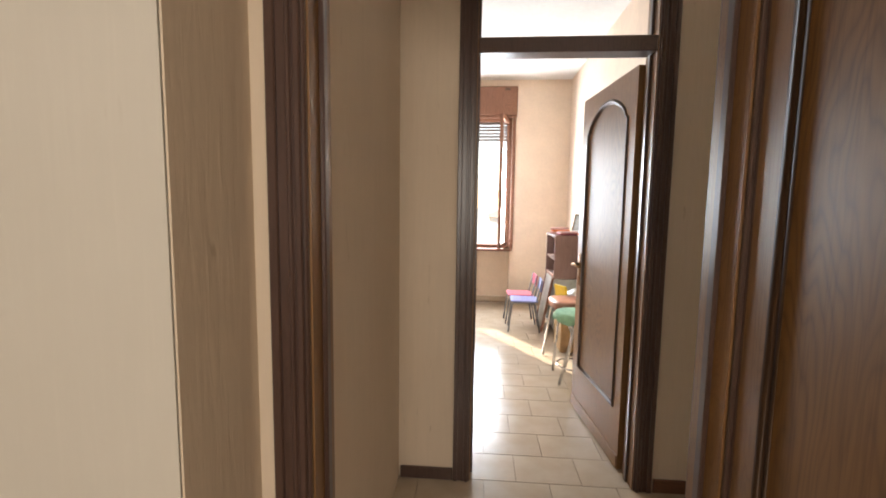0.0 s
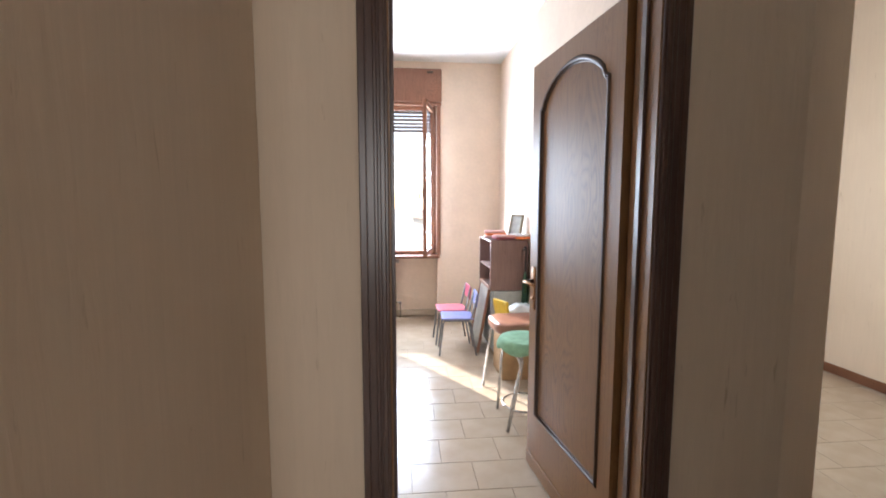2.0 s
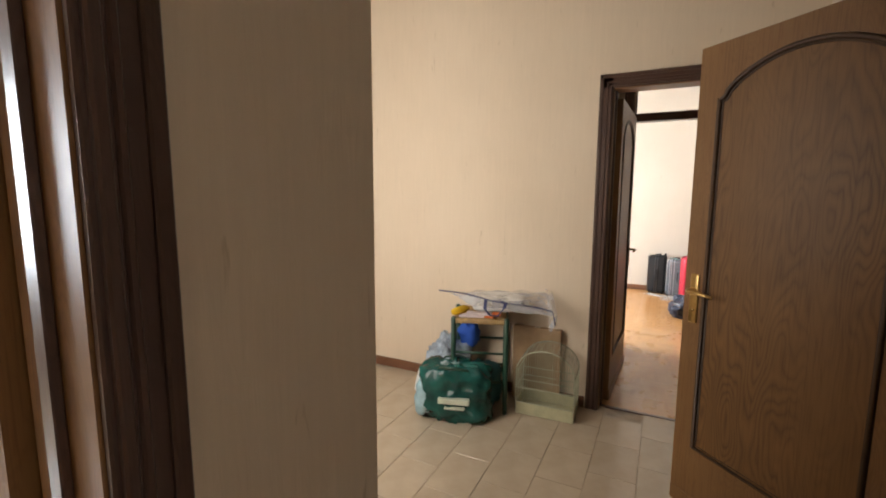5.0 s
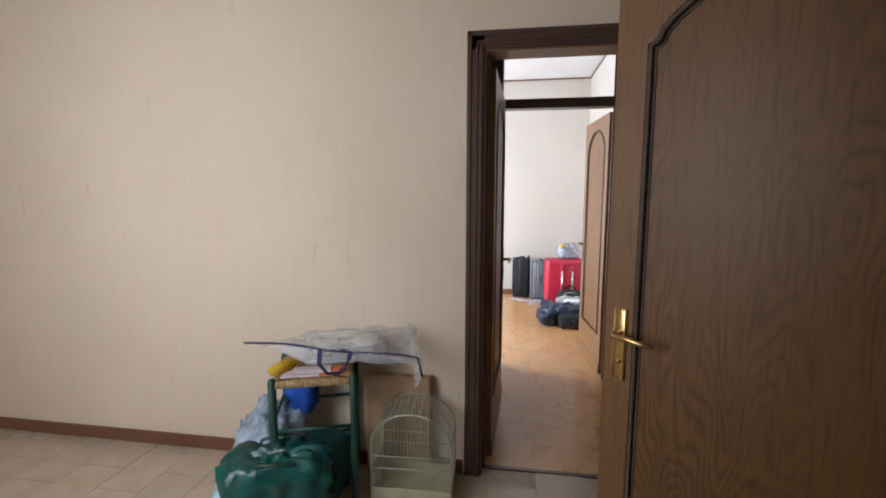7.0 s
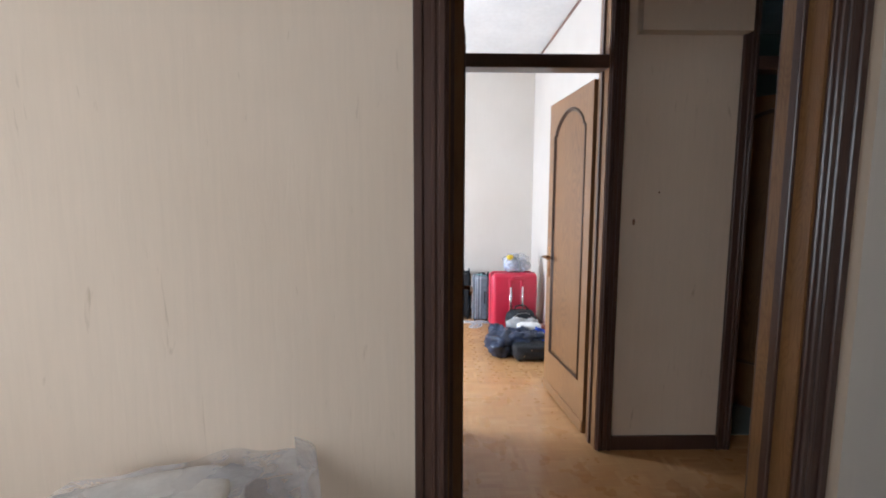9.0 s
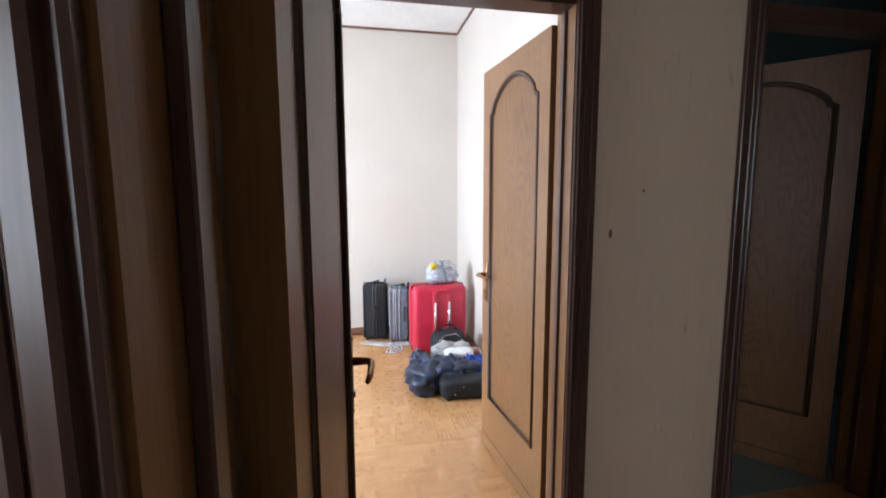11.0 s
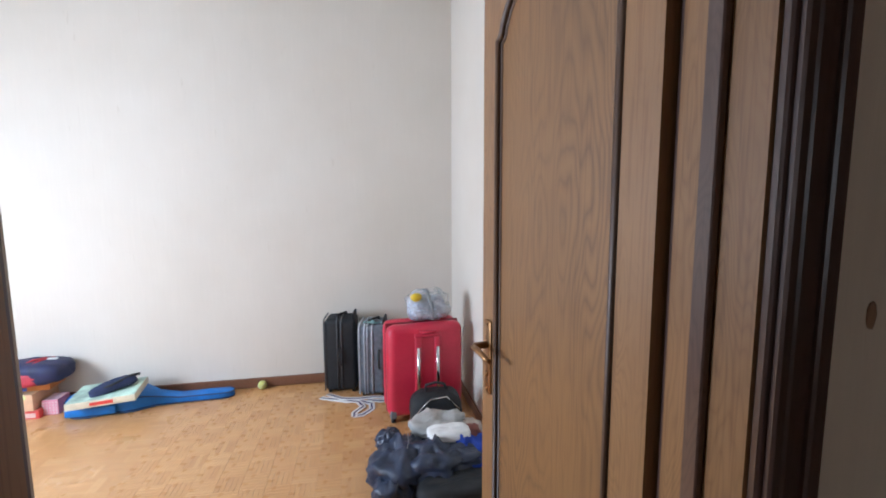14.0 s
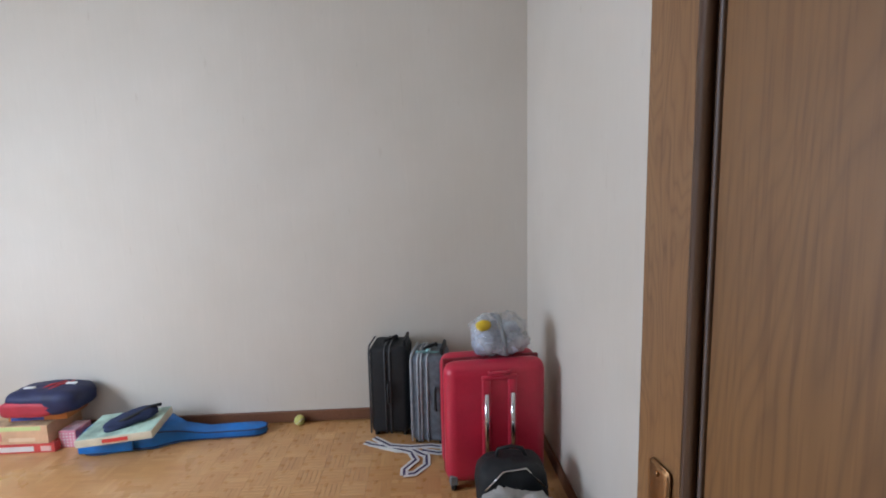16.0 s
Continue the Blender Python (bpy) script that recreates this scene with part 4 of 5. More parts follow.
def clear_bag():
    root = tagged(new("storage_bag"), "clear zipped storage bag holding white bedding", "bag")
    Shape().blob((0.03, 0.01, 0.078), (0.20, 0.12, 0.026), 5, 0.012, 2.2, 2.0, 36).part("bedding", paint("white_bedding", (0.74, 0.72, 0.69), 0.9), root, smooth=True)
    Shape().blob((0.07, 0.03, 0.036), (0.19, 0.12, 0.032), 5, 0.014, 2.2, 5.0, 36).part("bedding", paint("grey_white_bedding", (0.62, 0.60, 0.58), 0.9), root, smooth=True)
    film = clear_film("clear_vinyl", (0.75, 0.75, 0.80), 0.32, 0.12)

    def sk(u, v):
        x = -0.32 + 0.72 * u
        wob = 0.02 * noise.noise(Vector((u * 6, v * 5, 0)))
        lip = 0.165 - 0.12 * u
        sp = min(1, (u / 0.3) ** 1.5)
        if v < 0.5:
            k = v / 0.5
            return (x, -0.19 + 0.02 * math.sin(3 * u), lip - 0.075 * (1 - k) * sp * (1.0 - 0.6 * u) + wob * sp)
        k = (v - 0.5) / 0.5
        return (x, -0.19 + 0.34 * k * sp, lip + (0.105 - lip) * math.sin(k * 1.5) * sp + wob * sp)
    Shape().sheet(sk, 30, 18).part("film", film, root, smooth=True)
    Shape().sheet(lambda u, v: (0.38 + 0.05 * math.sin(3 * v), -0.19 + 0.32 * u, 0.14 - 0.25 * v * (0.6 + 0.4 * math.sin(2 + 3 * u))), 10, 8).part("film", film, root, smooth=True)
    navy = paint("navy_webbing", (0.015, 0.02, 0.09), 0.7)
    Shape().tube([(-0.34, -0.20, 0.172)] + [(-0.32 + 0.72 * u, -0.196 + 0.02 * math.sin(3 * u), 0.168 - 0.12 * u + 0.008 * math.sin(9 * u)) for u in (0.03, 0.1, 0.2, 0.3, 0.4, 0.5, 0.6, 0.7, 0.8, 0.9, 1.0)] + [(0.42, -0.19, -0.04)], 0.005, 6).part("piping", navy, root, smooth=True)
    pts = [(-0.03, -0.20, 0.12), (-0.035, -0.215, 0.06), (0.0, -0.225, 0.02), (0.05, -0.225, 0.02), (0.09, -0.215, 0.07), (0.10, -0.20, 0.10), (0.06, -0.20, 0.115)]
    st = Shape()
    for a, b in zip(pts, pts[1:]):
        st.box(-0.0015, -0.011, 0, 0.0015, 0.011, (Vector(b) - Vector(a)).length + 0.004, 0, 1, Matrix.Translation(a) @ (Vector(b) - Vector(a)).to_track_quat("Z", "X").to_matrix().to_4x4())
    st.part("strap", navy, root)
    root.matrix_world = pose(3.69, 2.74, 0.676, 0, 0, -70)
    return root


clear_bag()
yc = tagged(new("rolled_cloth"), "yellow rolled cloth on the rush seat", "cloth")
Shape().tube([(0, 0, 0.025), (0.03, 0, 0.027), (0.10, 0.01, 0.027), (0.14, 0.015, 0.022)], 0.025, 12, radii=[0.02, 0.026, 0.027, 0.014]).part("roll", paint("yellow_cloth", (0.70, 0.42, 0.01), 0.8, 0.2, 25), yc, smooth=True)
yc.matrix_world = pose(3.475, 2.925, 0.662, 0, 0, -22) @ Matrix.Diagonal((1.1, 1.15, 1.0, 1))
for i, (dx, dy, k, lab) in enumerate(((0.0, 0.0, C_WHT, "white paper sleeve lying on the rush seat"), (0.02, -0.05, C_OR, "red and white paper packet on the rush seat"))):
    pk = tagged(new("paper_packet"), lab, "packet")
    Shape().box(-0.11, -0.03, 0, 0.06, 0.03, 0.016, 0.006, 2).part("paper", paint("pinkish_paper", (0.68, 0.56, 0.56), 0.7), pk)
    Shape().box(0.062, -0.028, 0.001, 0.12, 0.028, 0.015, 0.005).part("print", C_OR, pk)
    pk.matrix_world = pose(3.54 + i * 0.012, 2.79 - i * 0.05, 0.655 + 0.018 * i, 0, 0, -72)

# ---- bedroom things ----
def shell(w, d, h, r, seg=4):
    """Rounded suitcase body: w along x, d along y, standing on z 0."""
    s = Shape()
    s.box(-w / 2, -d / 2, 0, w / 2, d / 2, h, r, seg)
    return s


def red_suitcase():
    root = tagged(new("suitcase"), "large red hard-shell suitcase standing upright", "suitcase", "suitcases")
    red = plain("red_polycarbonate", (0.55, 0.025, 0.06), 0.33, 0.0, 0.08, 6, 0.2)
    w, h = 0.51, 0.645
    Shape().box(-w / 2, -0.125, 0.03, w / 2, -0.004, h, 0.055, 5).part("shell", red, root, smooth=True)
    Shape().box(-w / 2, 0.004, 0.03, w / 2, 0.125, h, 0.055, 5).part("shell", red, root, smooth=True)
    Shape().box(-w / 2 + 0.004, -0.012, 0.034, w / 2 - 0.004, 0.012, h - 0.004, 0.01, 2).part("seam", paint("dark_red_seam", (0.2, 0.01, 0.02), 0.5), root)
    for x in (-0.055, 0.075):
        Shape().box(x - 0.022, -0.137, 0.135, x + 0.022, -0.12, 0.575, 0.008, 2).part("handle_channel", red, root, smooth=True)
        Shape().tube([(x, -0.139, 0.17), (x, -0.139, 0.50)], 0.012, 10).part("handle_tube", M_CHROME, root, smooth=True)
    Shape().box(-0.08, -0.14, 0.565, 0.10, -0.12, 0.59, 0.008, 2).part("grip", red, root, smooth=True)
    Shape().tube([(-0.04, -0.12, 0.60), (-0.04, -0.145, 0.605), (0.06, -0.145, 0.605), (0.06, -0.12, 0.60)], 0.009, 8).part("grip", red, root, smooth=True)
    for x in (-w / 2 + 0.035, w / 2 - 0.035):
        for y in (-0.1, 0.1):
            Shape().tube([(x - 0.012, y, 0.026), (x + 0.012, y, 0.026)], 0.026, 14).part("wheel", M_RUBBER, root, smooth=True)
            Shape().box(x - 0.02, y - 0.024, 0.03, x + 0.02, y + 0.024, 0.085, 0.006).part("wheel_housing", paint("grey_plastic_housing", (0.2, 0.2, 0.21)), root)
    root.matrix_world = pose(7.685, 1.187, 0, 0, 0, -85)
    return root


red_suitcase()


def soft_case(name, m, w, d, h, body, stripe, label, strips, handle):
    root = tagged(new(name), label, "suitcase", "suitcases")
    Shape().box(-w / 2, -d / 2, 0.02, w / 2, d / 2, h, 0.035, 4).part("body", body, root, smooth=True)
    for x in strips:
        rr = Shape()
        z0, z1, y0, y1 = 0.03, h + 0.003, -d / 2 - 0.004, d / 2 - 0.03
        rr.tube([(x, y0, z0), (x, y0, z1 - 0.04), (x, y0 + 0.012, z1 - 0.012), (x, y0 + 0.04, z1), (x, y1, z1)], 0.006, 6)
        rr.part("piping", stripe, root, smooth=True)
    Shape().tube([(handle, -d / 2, 0.36), (handle, -d / 2 - 0.025, 0.34), (handle, -d / 2 - 0.03, 0.29), (handle, -d / 2 - 0.025, 0.24), (handle, -d / 2, 0.22)], 0.008, 8).part("handle", M_RUBBER, root, smooth=True)
    Shape().tube([(-0.03, -0.06, h), (-0.03, -0.055, h + 0.02), (0.03, 0.05, h + 0.02), (0.03, 0.06, h)], 0.009, 8).part("handle", M_RUBBER, root, smooth=True)
    Shape().box(w / 2 - 0.03, -0.09, h - 0.05, w / 2 - 0.012, 0.09, h + 0.035, 0.006).part("trolley_grip", M_RUBBER, root)
    for x in (-w / 2 + 0.03, w / 2 - 0.03):
        for y in (-d / 2 + 0.035, d / 2 - 0.035):
            Shape().tube([(x - 0.01, y, 0.022), (x + 0.01, y, 0.022)], 0.022, 12).part("wheel", M_RUBBER, root, smooth=True)
    root.matrix_world = m
    return root


M_BLACKFAB = plain("black_nylon", (0.010, 0.011, 0.013), 0.7, 0.0, 0.25, 30, 0.4)
M_GREYFAB = plain("grey_nylon", (0.15, 0.17, 0.20), 0.65, 0.0, 0.25, 30, 0.4)
soft_case("suitcase", pose(8.195, 1.735, 0, 0, 0, -96), 0.235, 0.23, 0.568, M_BLACKFAB, plain("dark_grey_piping", (0.07, 0.07, 0.075), 0.5), "black fabric suitcase standing against the wall", (-0.115, -0.02, 0.01), 0.0)
soft_case("suitcase", pose(8.10, 1.492, 0, 0, 0, -100), 0.20, 0.27, 0.54, M_GREYFAB, plain("light_grey_piping", (0.50, 0.53, 0.58), 0.5), "grey striped suitcase with a pale blue ribbon", (-0.095, -0.055, -0.035, 0.0), 0.05)
gh = tagged(new("ribbon"), "pale blue ribbon tied on the grey suitcase", "ribbon")
Shape().box(-0.075, -0.008, 0, 0.075, 0.008, 0.012, 0.003).box(-0.012, -0.012, 0.008, 0.012, 0.012, 0.024, 0.004).part("band", paint("pale_blue_ribbon", (0.35, 0.62, 0.66), 0.7), gh)
gh.matrix_world = pose(8.02, 1.507, 0.546, 0, 12, -65)

strap = tagged(new("strap"), "navy and white striped strap lying on the parquet", "strap")
STRANDS = (
    [(8.03, 1.89), (7.98, 1.80), (7.93, 1.70), (7.92, 1.60), (7.86, 1.53), (7.78, 1.53), (7.70, 1.60), (7.695, 1.65), (7.74, 1.65), (7.82, 1.59), (7.90, 1.62), (7.96, 1.74), (8.0, 1.86)],
    [(8.06, 1.84), (7.97, 1.74), (7.945, 1.62), (7.95, 1.50), (7.93, 1.43), (7.88, 1.42), (7.87, 1.47), (7.90, 1.55)],
)
M_STRIPE = paint("navy_stripe", (0.05, 0.03, 0.10), 0.8)
for off, k, nm in ((-0.014, C_WHT, "edge"), (0.0, M_STRIPE, "band"), (0.014, C_WHT, "edge")):
    s = Shape()
    for layer, pts in enumerate(STRANDS):
        for i, (a, b) in enumerate(zip(pts, pts[1:])):
            d = Vector((b[0] - a[0], b[1] - a[1], 0))
            n = Vector((-d.y, d.x, 0)).normalized() * off
            z = 0.001 + 0.004 * (i > 5) + 0.0006 * (i % 3) + 0.008 * layer
            m = Matrix.Translation((a[0] + n.x, a[1] + n.y, z)) @ pose(0, 0, 0, 0, 0, math.degrees(math.atan2(d.y, d.x)))
            s.box(-0.006, -0.0068, 0, d.length + 0.006, 0.0068, 0.003, 0, 1, m)
    s.part(nm, k, strap)

pb = tagged(new("plastic_pack"), "clear plastic pack with blue contents and yellow label", "pack")
Shape().blob((0, 0, 0.075), (0.12, 0.07, 0.075), 4, 0.02, 3.2, 3.0, 36).part("contents", plain("white_blue_contents", (0.55, 0.6, 0.72), 0.4, 0.0, 0.5, 10), pb, smooth=True)
Shape().blob((0.01, 0, 0.09), (0.135, 0.082, 0.092), 3.4, 0.035, 3.6, 6.0, 44, 0.001).part("film", clear_film("pack_film", (0.7, 0.72, 0.75), 0.35, 0.1), pb, smooth=True)
Shape().blob((-0.085, -0.075, 0.165), (0.035, 0.014, 0.022), 3, 0.01, 2.5, 1.0, 14).part("label", paint("yellow_label", (0.72, 0.5, 0.02), 0.5), pb, smooth=True)
Shape().tube([(0.03, -0.09, 0.01), (0.015, -0.1, 0.09), (0.0, -0.05, 0.19), (-0.01, 0.05, 0.185)], 0.012, 6).part("band", paint("grey_band", (0.2, 0.21, 0.22)), pb, smooth=True)
pb.matrix_world = pose(7.72, 1.15, 0.648, 0, 0, -85)

# clothes and bags piled before the red case
M_NAVYSHINE = plain("navy_waxed_cloth", (0.028, 0.038, 0.07), 0.36, 0.0, 0.4, 14, 0.3)
M_BLUECLOTH = plain("royal_blue_cloth", (0.012, 0.05, 0.36), 0.75, 0.0, 0.3, 14, 0.3)


def pile(name, parts, label, cat):
    root = tagged(new(name), label, cat)
    for nm, centre, size, power, rough, freq, seed, mat in parts:
        Shape().blob(centre, size, power, rough, freq, seed, 48, 0.004).part(nm, mat, root, smooth=True)
    return root


jk = pile("jacket", [("body", (6.93, 1.40, 0.10), (0.19, 0.13, 0.10), 2.6, 0.07, 1.9, 1.0, M_NAVYSHINE), ("sleeve", (6.80, 1.46, 0.075), (0.085, 0.075, 0.075), 2.4, 0.045, 2.0, 5.0, M_NAVYSHINE),
                ("sleeve", (6.86, 1.25, 0.15), (0.13, 0.13, 0.065), 2.5, 0.055, 2.2, 9.0, M_NAVYSHINE), ("hem", (6.86, 1.14, 0.165), (0.09, 0.12, 0.035), 2.8, 0.03, 2.4, 12.0, M_NAVYSHINE),
                ("collar", (7.06, 1.46, 0.16), (0.06, 0.06, 0.06), 2.4, 0.03, 2.4, 15.0, M_NAVYSHINE)], "crumpled shiny navy jacket on the parquet", "jacket")
Shape().tube([(6.77, 1.52, 0.05), (6.76, 1.47, 0.13), (6.80, 1.41, 0.19), (6.90, 1.37, 0.235), (7.02, 1.36, 0.22)], 0.0035, 6).part("zip", plain("grey_zip", (0.30, 0.31, 0.33), 0.4, 0.4), jk, smooth=True)
pile("blue_bag", [("body", (6.96, 1.06, 0.08), (0.17, 0.17, 0.095), 2.4, 0.09, 3.0, 2.0, M_BLUECLOTH)], "crumpled royal blue cloth bag", "bag")
dv = pile("wheeled_bag", [("body", (6.70, 1.10, 0.078), (0.085, 0.25, 0.07), 4.5, 0.015, 3.0, 4.0, M_BLACKFAB)], "black wheeled travel bag lying on its side", "bag")
for y in (0.93, 1.30):
    Shape().tube([(6.635, y, 0.03), (6.66, y, 0.03)], 0.028, 14).part("wheel", M_RUBBER, dv, smooth=True)
for y, z in ((1.04, 0.10), (1.20, 0.11), (1.26, 0.06), (1.0, 0.06)):
    Shape().tube([(6.605, y, z), (6.62, y, z)], 0.006, 8).part("stud", M_CHROME, dv)
bk = pile("backpack", [("body", (7.36, 1.15, 0.15), (0.10, 0.155, 0.145), 3.4, 0.012, 2.2, 3.0, M_BLACKFAB), ("pocket", (7.25, 1.15, 0.10), (0.05, 0.12, 0.08), 3.4, 0.01, 2.2, 5.0, M_BLACKFAB)], "small black backpack in front of the red suitcase", "backpack")
Shape().tube([(7.36, 1.22, 0.285), (7.355, 1.21, 0.33), (7.35, 1.15, 0.345), (7.355, 1.10, 0.33), (7.36, 1.08, 0.285)], 0.009, 8).part("handle", M_BLACKFAB, bk, smooth=True)
Shape().tube([(7.26, 1.28, 0.2), (7.27, 1.2, 0.275), (7.28, 1.1, 0.28), (7.27, 1.02, 0.2)], 0.004, 6).part("zip", M_CHROME, bk, smooth=True)
pile("shirt", [("body", (7.12, 1.18, 0.20), (0.10, 0.15, 0.045), 2.6, 0.04, 2.8, 4.0, paint("grey_melange_cloth", (0.40, 0.39, 0.37), 0.95)), ("fold", (7.08, 1.04, 0.17), (0.08, 0.10, 0.035), 2.6, 0.03, 2.8, 6.0, paint("beige_cloth", (0.5, 0.42, 0.35), 0.95)),
               ("lining", (7.12, 1.15, 0.085), (0.11, 0.18, 0.085), 3.0, 0.02, 2.4, 2.0, paint("dark_navy_cloth", (0.03, 0.035, 0.06), 0.9))], "grey crumpled shirt on top of the pile", "shirt")
pile("white_packet", [("body", (6.97, 1.15, 0.225), (0.06, 0.11, 0.028), 4.5, 0.012, 2.2, 8.0, C_WHT)], "white wrapped packet on the pile", "packet")
pile("scarf", [("body", (7.02, 1.02, 0.19), (0.05, 0.05, 0.03), 2.5, 0.02, 2.5, 3.0, paint("brown_red_cloth", (0.25, 0.09, 0.07), 0.9))], "brown and red scarf end on the pile", "scarf")

ball = tagged(new("tennis_ball"), "yellow-green tennis ball beside the skirting", "ball")
Shape().blob((0, 0, 0.033), (0.033, 0.033, 0.033), 2, 0.0, 1, 0, 24).part("felt", plain("yellow_felt", (0.60, 0.62, 0.20), 0.95, 0.0, 0.15, 60, 0.5), ball, smooth=True)
Shape().tube([(0.0335 * math.cos(a) * math.cos(0.45 * math.sin(2 * a)), 0.0335 * math.sin(a) * math.cos(0.45 * math.sin(2 * a)), 0.033 + 0.0335 * math.sin(0.45 * math.sin(2 * a))) for a in (2 * math.pi * i / 40 for i in range(40))], 0.0012, 5, True).part("seam", C_WHT, ball)
ball.matrix_world = pose(8.283, 2.35, 0)


def guitar_bag():
    root = tagged(new("guitar_bag"), "bright blue padded guitar bag lying on the parquet", "guitar bag")
    blue = plain("bright_blue_nylon", (0.015, 0.17, 0.55), 0.5, 0.0, 0.2, 10, 0.4)
    prof = [(0, 0.02), (0.02, 0.10), (0.08, 0.145), (0.16, 0.15), (0.24, 0.125), (0.30, 0.118), (0.37, 0.125), (0.44, 0.115), (0.50, 0.08), (0.55, 0.055), (0.7, 0.048), (0.85, 0.05), (0.96, 0.052), (1.02, 0.045), (1.05, 0.02)]
    out = [(x, w) for x, w in prof] + [(x, -w) for x, w in reversed(prof)]

    def thick(x):
        return 0.115 if x < 0.45 else max(0.05, 0.115 - (x - 0.45) * 0.35)
    s = Shape()
    rings = []
    for k, sc in ((0.0, 0.93), (0.12, 1.0), (0.88, 1.0), (1.0, 0.90)):
        rings.append([s.bm.verts.new((0.525 + (x - 0.525) * (1 - (1 - sc) * 0.3), y * sc, thick(x) * k + 0.004 * noise.noise(Vector((x * 9, y * 9, k * 3))) * (k > 0.5) + 0.001)) for x, y in out])
    n = len(out)
    for a, b in zip(rings, rings[1:]):
        for j in range(n):
            s.bm.faces.new((a[j], a[(j + 1) % n], b[(j + 1) % n], b[j]))
    h = n // 2
    for rg in (rings[0], rings[-1]):
        for j in range(h - 1):
            s.bm.faces.new((rg[j], rg[j + 1], rg[n - 2 - j], rg[n - 1 - j]))
    s.part("body", blue, root, smooth=True, angle=50)
    for k in (0.12, 0.9):
        Shape().tube([(x, y * 1.005, thick(x) * k + 0.001) for x, y in out], 0.0045, 6, True).part("piping", paint("navy_piping", (0.012, 0.02, 0.09), 0.6), root, smooth=True)
    Shape().box(0.04, -0.155, 0.02, 0.34, -0.135, 0.08, 0.008, 2).part("pocket", blue, root, smooth=True)
    root.matrix_world = pose(8.16, 3.585, 0, 0, 0, -90 + 3)
    return root


guitar_bag()


def game_box(m, size, top, side, label, sign=None):
    root = tagged(new("game_box"), label, "board game", "game boxes")
    w, d, h = size
    Shape().box(-w / 2, -d / 2, 0, w / 2, d / 2, h, 0.002).part("box", paint(label.split()[0] + "_card", side, 0.55, 0.15, 12), root)
    Shape().box(-w / 2 + 0.004, -d / 2 + 0.004, h, w / 2 - 0.004, d / 2 - 0.004, h + 0.002).part("lid_print", plain(label.split()[0] + "_print", top, 0.45, 0.0, 0.5, 9, 0), root)
    for i, (x0, x1, z0, z1, c) in enumerate(sign or ()):
        Shape().box(x0 * w, -d / 2 - 0.0015, z0 * h, x1 * w, -d / 2 + 0.001, z1 * h).part("side_print", paint("print_ink", c, 0.5, 0.05), root)
    root.matrix_world = m
    return root


# local x runs along -y, local -y faces the room
game_box(pose(8.085, 3.30, 0.122, 4, -3, -84), (0.40, 0.27, 0.045), (0.45, 0.60, 0.50), (0.72, 0.66, 0.50), "cream board game box lying on the guitar bag", [(-0.15, 0.18, 0.25, 0.75, (0.7, 0.06, 0.05))])
navyp = tagged(new("pouch"), "navy folded pouch lying on the game box", "pouch")
Shape().blob((0, 0, 0.03), (0.13, 0.05, 0.028), 3.5, 0.02, 2.6, 2.0, 30).part("pouch", paint("navy_cloth", (0.015, 0.025, 0.075), 0.8), navyp, smooth=True)
Shape().tube([(-0.1, -0.03, 0.04), (0.0, -0.05, 0.055), (0.12, -0.02, 0.06), (0.16, 0.0, 0.045)], 0.01, 8).part("strap", M_RUBBER, navyp, smooth=True)
navyp.matrix_world = pose(8.08, 3.26, 0.168, 0, -12, -64)
game_box(pose(8.22, 3.93, 0, 0, 0, -90), (0.40, 0.26, 0.055), (0.6, 0.1, 0.08), (0.62, 0.07, 0.06), "red board game box on the parquet", [(-0.4, 0.2, 0.2, 0.75, (0.75, 0.72, 0.7)), (0.3, 0.45, 0.2, 0.75, (0.75, 0.5, 0.45))])
game_box(pose(8.22, 3.945, 0.058, 0, 0, -91), (0.38, 0.26, 0.11), (0.5, 0.35, 0.2), (0.72, 0.45, 0.27), "peach board game box on the red box", [(-0.5, 0.4, 0.75, 0.98, (0.6, 0.7, 0.3)), (-0.1, 0.3, 0.15, 0.35, (0.8, 0.6, 0.4)), (-0.48, -0.2, 0.2, 0.6, (0.7, 0.25, 0.2))])
game_box(pose(8.24, 3.86, 0.171, 0, 0, -88), (0.33, 0.18, 0.045), (0.1, 0.15, 0.4), (0.62, 0.22, 0.05), "orange and blue game box on the stack", [(-0.45, 0.1, 0.1, 0.9, (0.05, 0.1, 0.4))])
dots = game_box(pose(8.20, 3.69, 0, 0, 0, -90), (0.10, 0.13, 0.105), (0.75, 0.5, 0.55), (0.70, 0.28, 0.36), "pink and white patterned little box")
for i in range(5):
    for j in range(5):
        Shape().box(-0.042 + i * 0.019, -0.0665, 0.008 + j * 0.019, -0.034 + i * 0.019, -0.064, 0.016 + j * 0.019).part("dot", C_WHT, dots)
sb = tagged(new("school_backpack"), "navy and red school backpack lying on boxes", "backpack")
Shape().blob((0, 0, 0.075), (0.21, 0.125, 0.07), 4.2, 0.012, 2.3, 3.0, 40, 0.002).part("body", plain("navy_nylon", (0.015, 0.02, 0.075), 0.6, 0.0, 0.25, 14, 0.3), sb, smooth=True)
Shape().blob((-0.06, -0.10, 0.05), (0.15, 0.035, 0.045), 4.2, 0.006, 2.3, 5.0, 28, 0.003).part("pocket", paint("red_nylon", (0.42, 0.03, 0.05), 0.6), sb, smooth=True)
for x in (0.0, 0.05):
    Shape().tube([(x - 0.05, -0.09, 0.125), (x, 0.0, 0.152), (x + 0.03, 0.08, 0.14)], 0.007, 6).part("trim", paint("red_trim", (0.55, 0.05, 0.06), 0.6), sb, smooth=True)
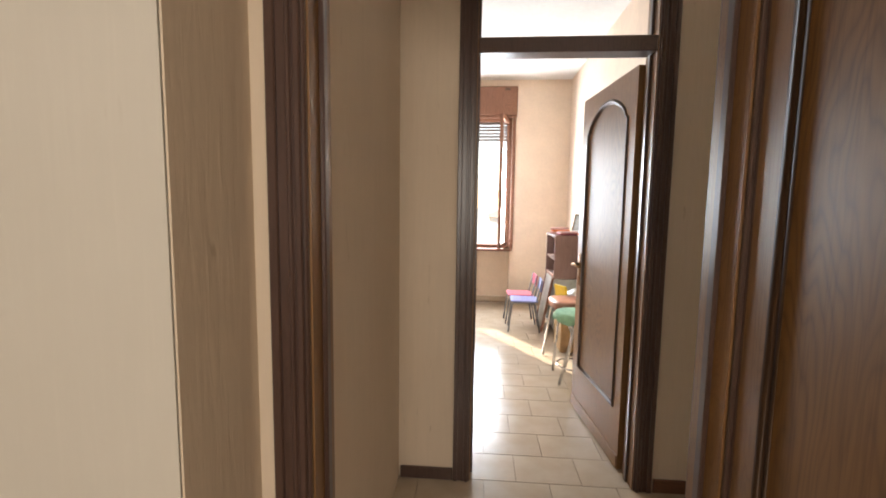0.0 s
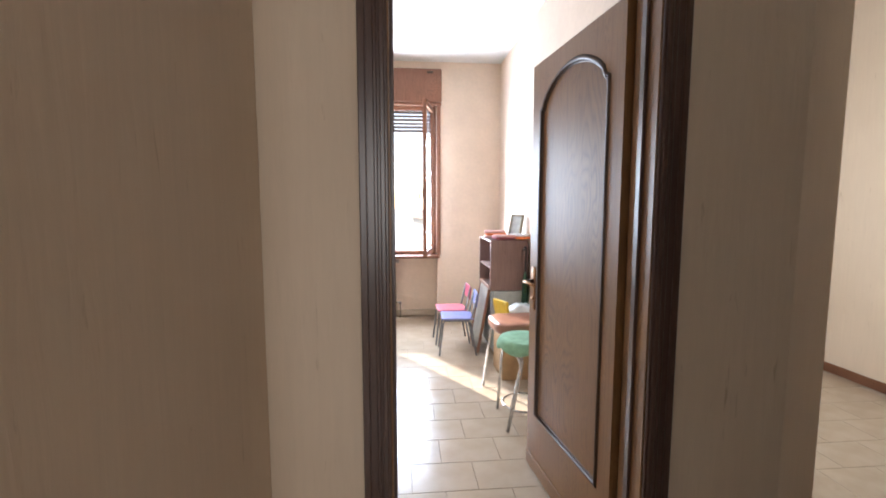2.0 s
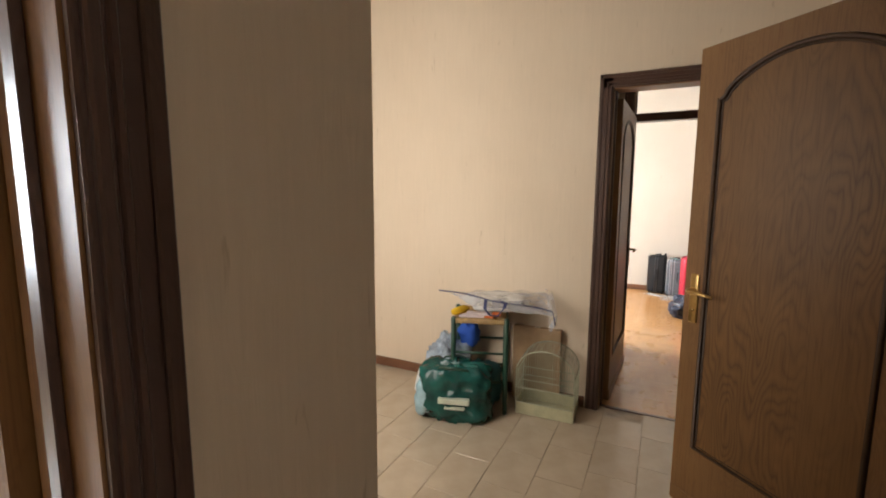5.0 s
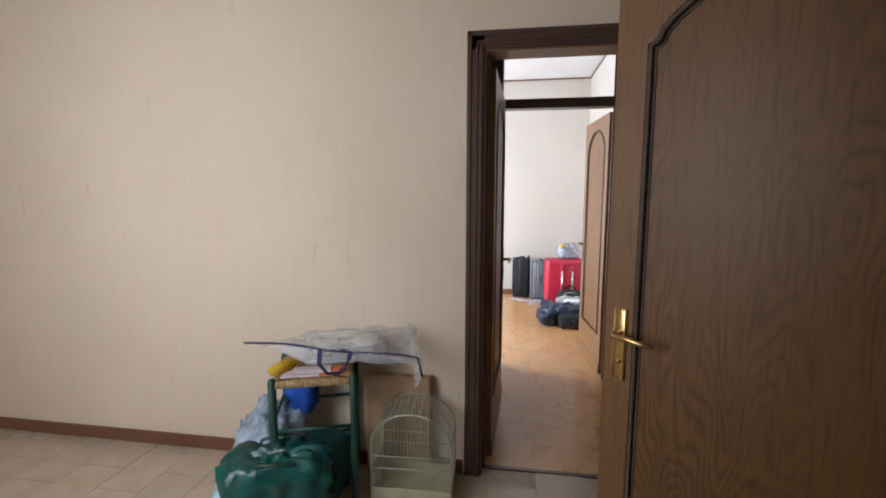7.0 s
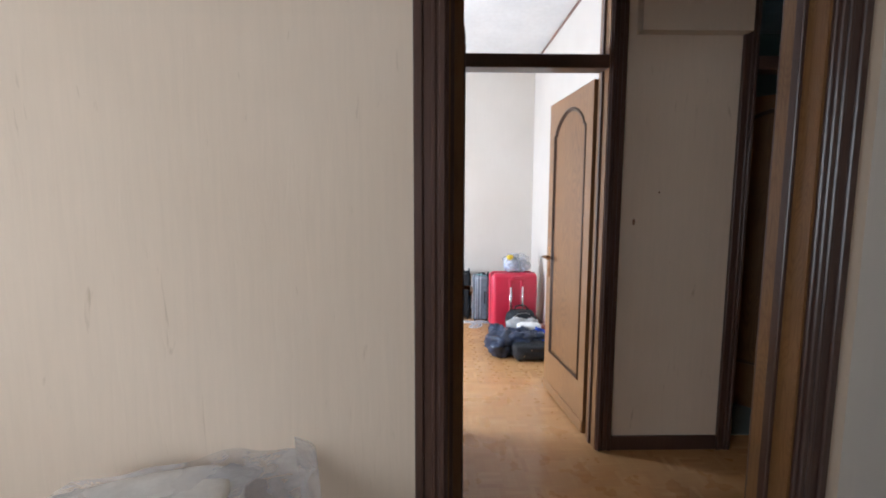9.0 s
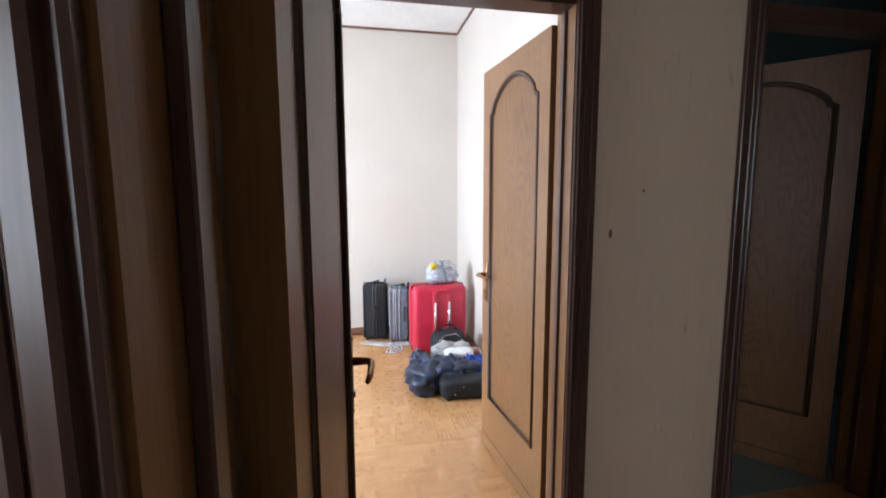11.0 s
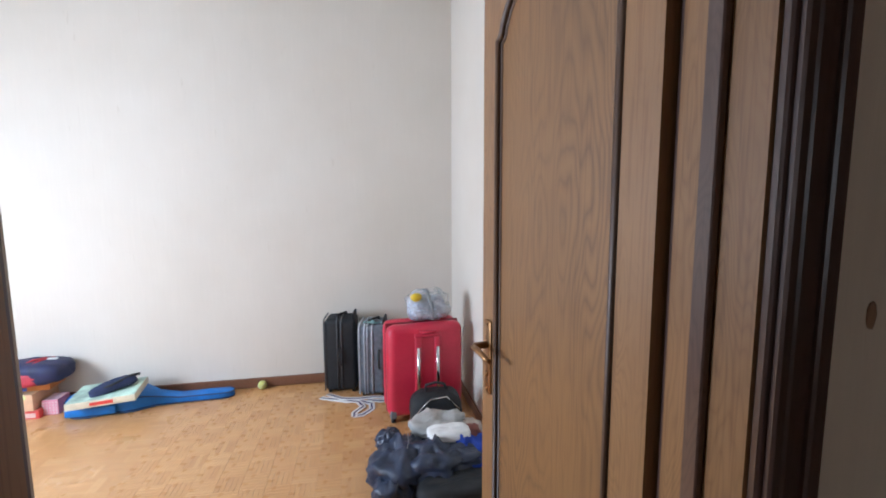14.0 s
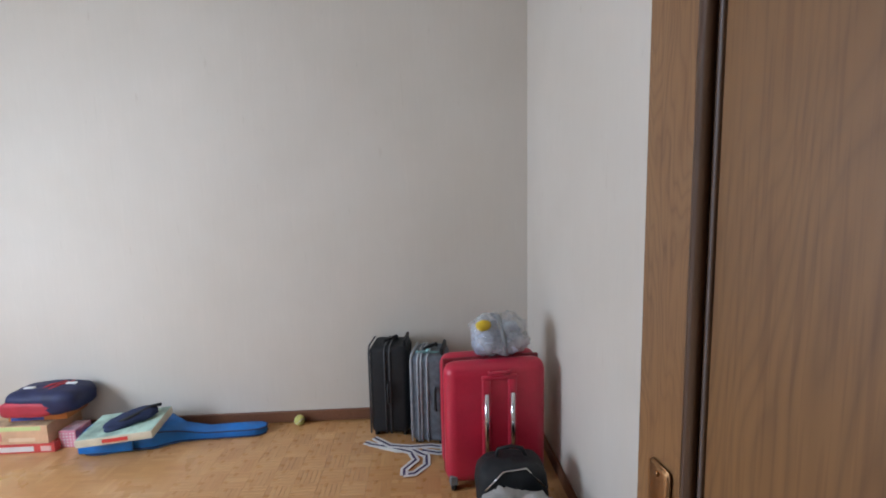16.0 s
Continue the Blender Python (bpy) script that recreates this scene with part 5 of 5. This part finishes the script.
for x, y in ((-0.1, -0.03), (0.1, 0.03)):
    Shape().box(x - 0.03, y - 0.012, 0.142, x + 0.03, y + 0.012, 0.153, 0.003).part("patch", C_WHT, sb)
sb.matrix_world = pose(8.20, 3.80, 0.22, 0, 0, -92)

# ---- floor pieces ----
def tone_mesh(name, boxes, mat, bev, seed):
    rnd = random.Random(seed)
    s = Shape()
    tones = []
    for b in boxes:
        k = len(s.bm.faces)
        s.box(*b, bev)
    me = bpy.data.meshes.new(name)
    bmesh.ops.recalc_face_normals(s.bm, faces=s.bm.faces)
    lay = s.bm.faces.layers.float.new("tone")
    seen = {}
    for f in s.bm.faces:
        c = f.calc_center_median()
        for i, b in enumerate(boxes):
            if b[0] - 1e-4 <= c.x <= b[3] + 1e-4 and b[1] - 1e-4 <= c.y <= b[4] + 1e-4:
                f[lay] = seen.setdefault(i, rnd.uniform(0, 0.35))
                break
    s.bm.to_mesh(me)
    s.bm.free()
    me.materials.append(mat)
    return me


TX, TY, GAP = 0.3335, 0.2437, 0.0028
floor_ob = bpy.data.objects["floor"]
tile_me = tone_mesh("tile", [(-TX / 2 + GAP / 2, -TY / 2 + GAP / 2, -0.006, TX / 2 - GAP / 2, TY / 2 - GAP / 2, 0.0)], M_TILE, 0.0012, 1)
rest = Shape()
for j in range(-20, 18):
    cy = 2.225 + (j + 0.5) * TY
    if not -2.4 < cy < 6.48:
        continue
    for i in range(-9, 13):
        cx = 0.507 + (i + 0.5 * (j % 2)) * TX - TX / 2
        if cx < -2.2 or cx > 3.985:
            continue
        w1 = min(TX / 2, 3.983 - cx)
        near = (-0.75 < cx < 1.5 and 0.9 < cy < 6.45) or (1.5 <= cx < 3.9 and 1.0 < cy < 4.0)
        if near and w1 == TX / 2:
            ob = new("tile", tile_me)
            ob.location = (cx, cy, 0)
            ob.parent = floor_ob
        else:
            rest.box(cx - TX / 2 + GAP / 2, cy - TY / 2 + GAP / 2, -0.006, cx + w1 - GAP / 2, cy + TY / 2 - GAP / 2, 0.0, 0.0)
tagged(rest.part("tiles", M_TILE, floor_ob), kind="stuff")

SQ = 0.126
parq_ob = bpy.data.objects["floor_parquet"]
kinds = []
for v in range(3):
    n, g = 5, 0.0007
    a = [(-SQ / 2 + SQ * k / n + g, -SQ / 2 + g, -0.004, -SQ / 2 + SQ * (k + 1) / n - g, SQ / 2 - g, 0.0) for k in range(n)]
    b = [(y0, x0, z0, y1, x1, z1) for x0, y0, z0, x1, y1, z1 in a]
    kinds.append((tone_mesh("parquet_block", a, M_PARQ, 0, v), tone_mesh("parquet_block", b, M_PARQ2, 0, v + 9)))
rnd = random.Random(4)
far = ([], [], [])
faces_of = []
for j in range(-9, 40):
    for i in range(0, 36):
        cx, cy = 4.012 + (i + 0.5) * SQ, -1.06 + (j + 9.5) * SQ
        if cx > 8.33 or cy > 5.0 or (cx > 5.3 and cy < 0.78) or (cx < 5.3 and cy > 2.2):
            continue
        if (6.15 < cx < 8.33 and 0.84 < cy < 3.0) and (cx - 6.15) * 0 + cy < 2.9:
            ob = new("parquet_block", kinds[rnd.randrange(3)][(i + j) % 2])
            ob.location = (cx, cy, 0)
            ob.parent = parq_ob
        else:
            for k in range(5):
                t = -SQ / 2 + SQ * (k + 0.5) / 5
                hw = SQ / 10 - 0.0007
                L = SQ / 2 - 0.0007
                x, y = (cx + t, cy) if (i + j) % 2 == 0 else (cx, cy + t)
                ax, ay = (hw, L) if (i + j) % 2 == 0 else (L, hw)
                q = len(far[0])
                far[0].extend(((x - ax, y - ay, 0), (x + ax, y - ay, 0), (x + ax, y + ay, 0), (x - ax, y + ay, 0)))
                far[1].append((q, q + 1, q + 2, q + 3))
                far[2].append(((i * 7 + j * 13) % 11) / 11 + rnd.uniform(0, 0.35))
me = bpy.data.meshes.new("parquet_blocks")
me.from_pydata(far[0], [], far[1])
me.attributes.new("tone", "FLOAT", "FACE").data.foreach_set("value", far[2])
me.materials.append(M_PARQ)
ob = new("parquet_blocks", me)
ob.parent = parq_ob
tagged(ob, kind="stuff")
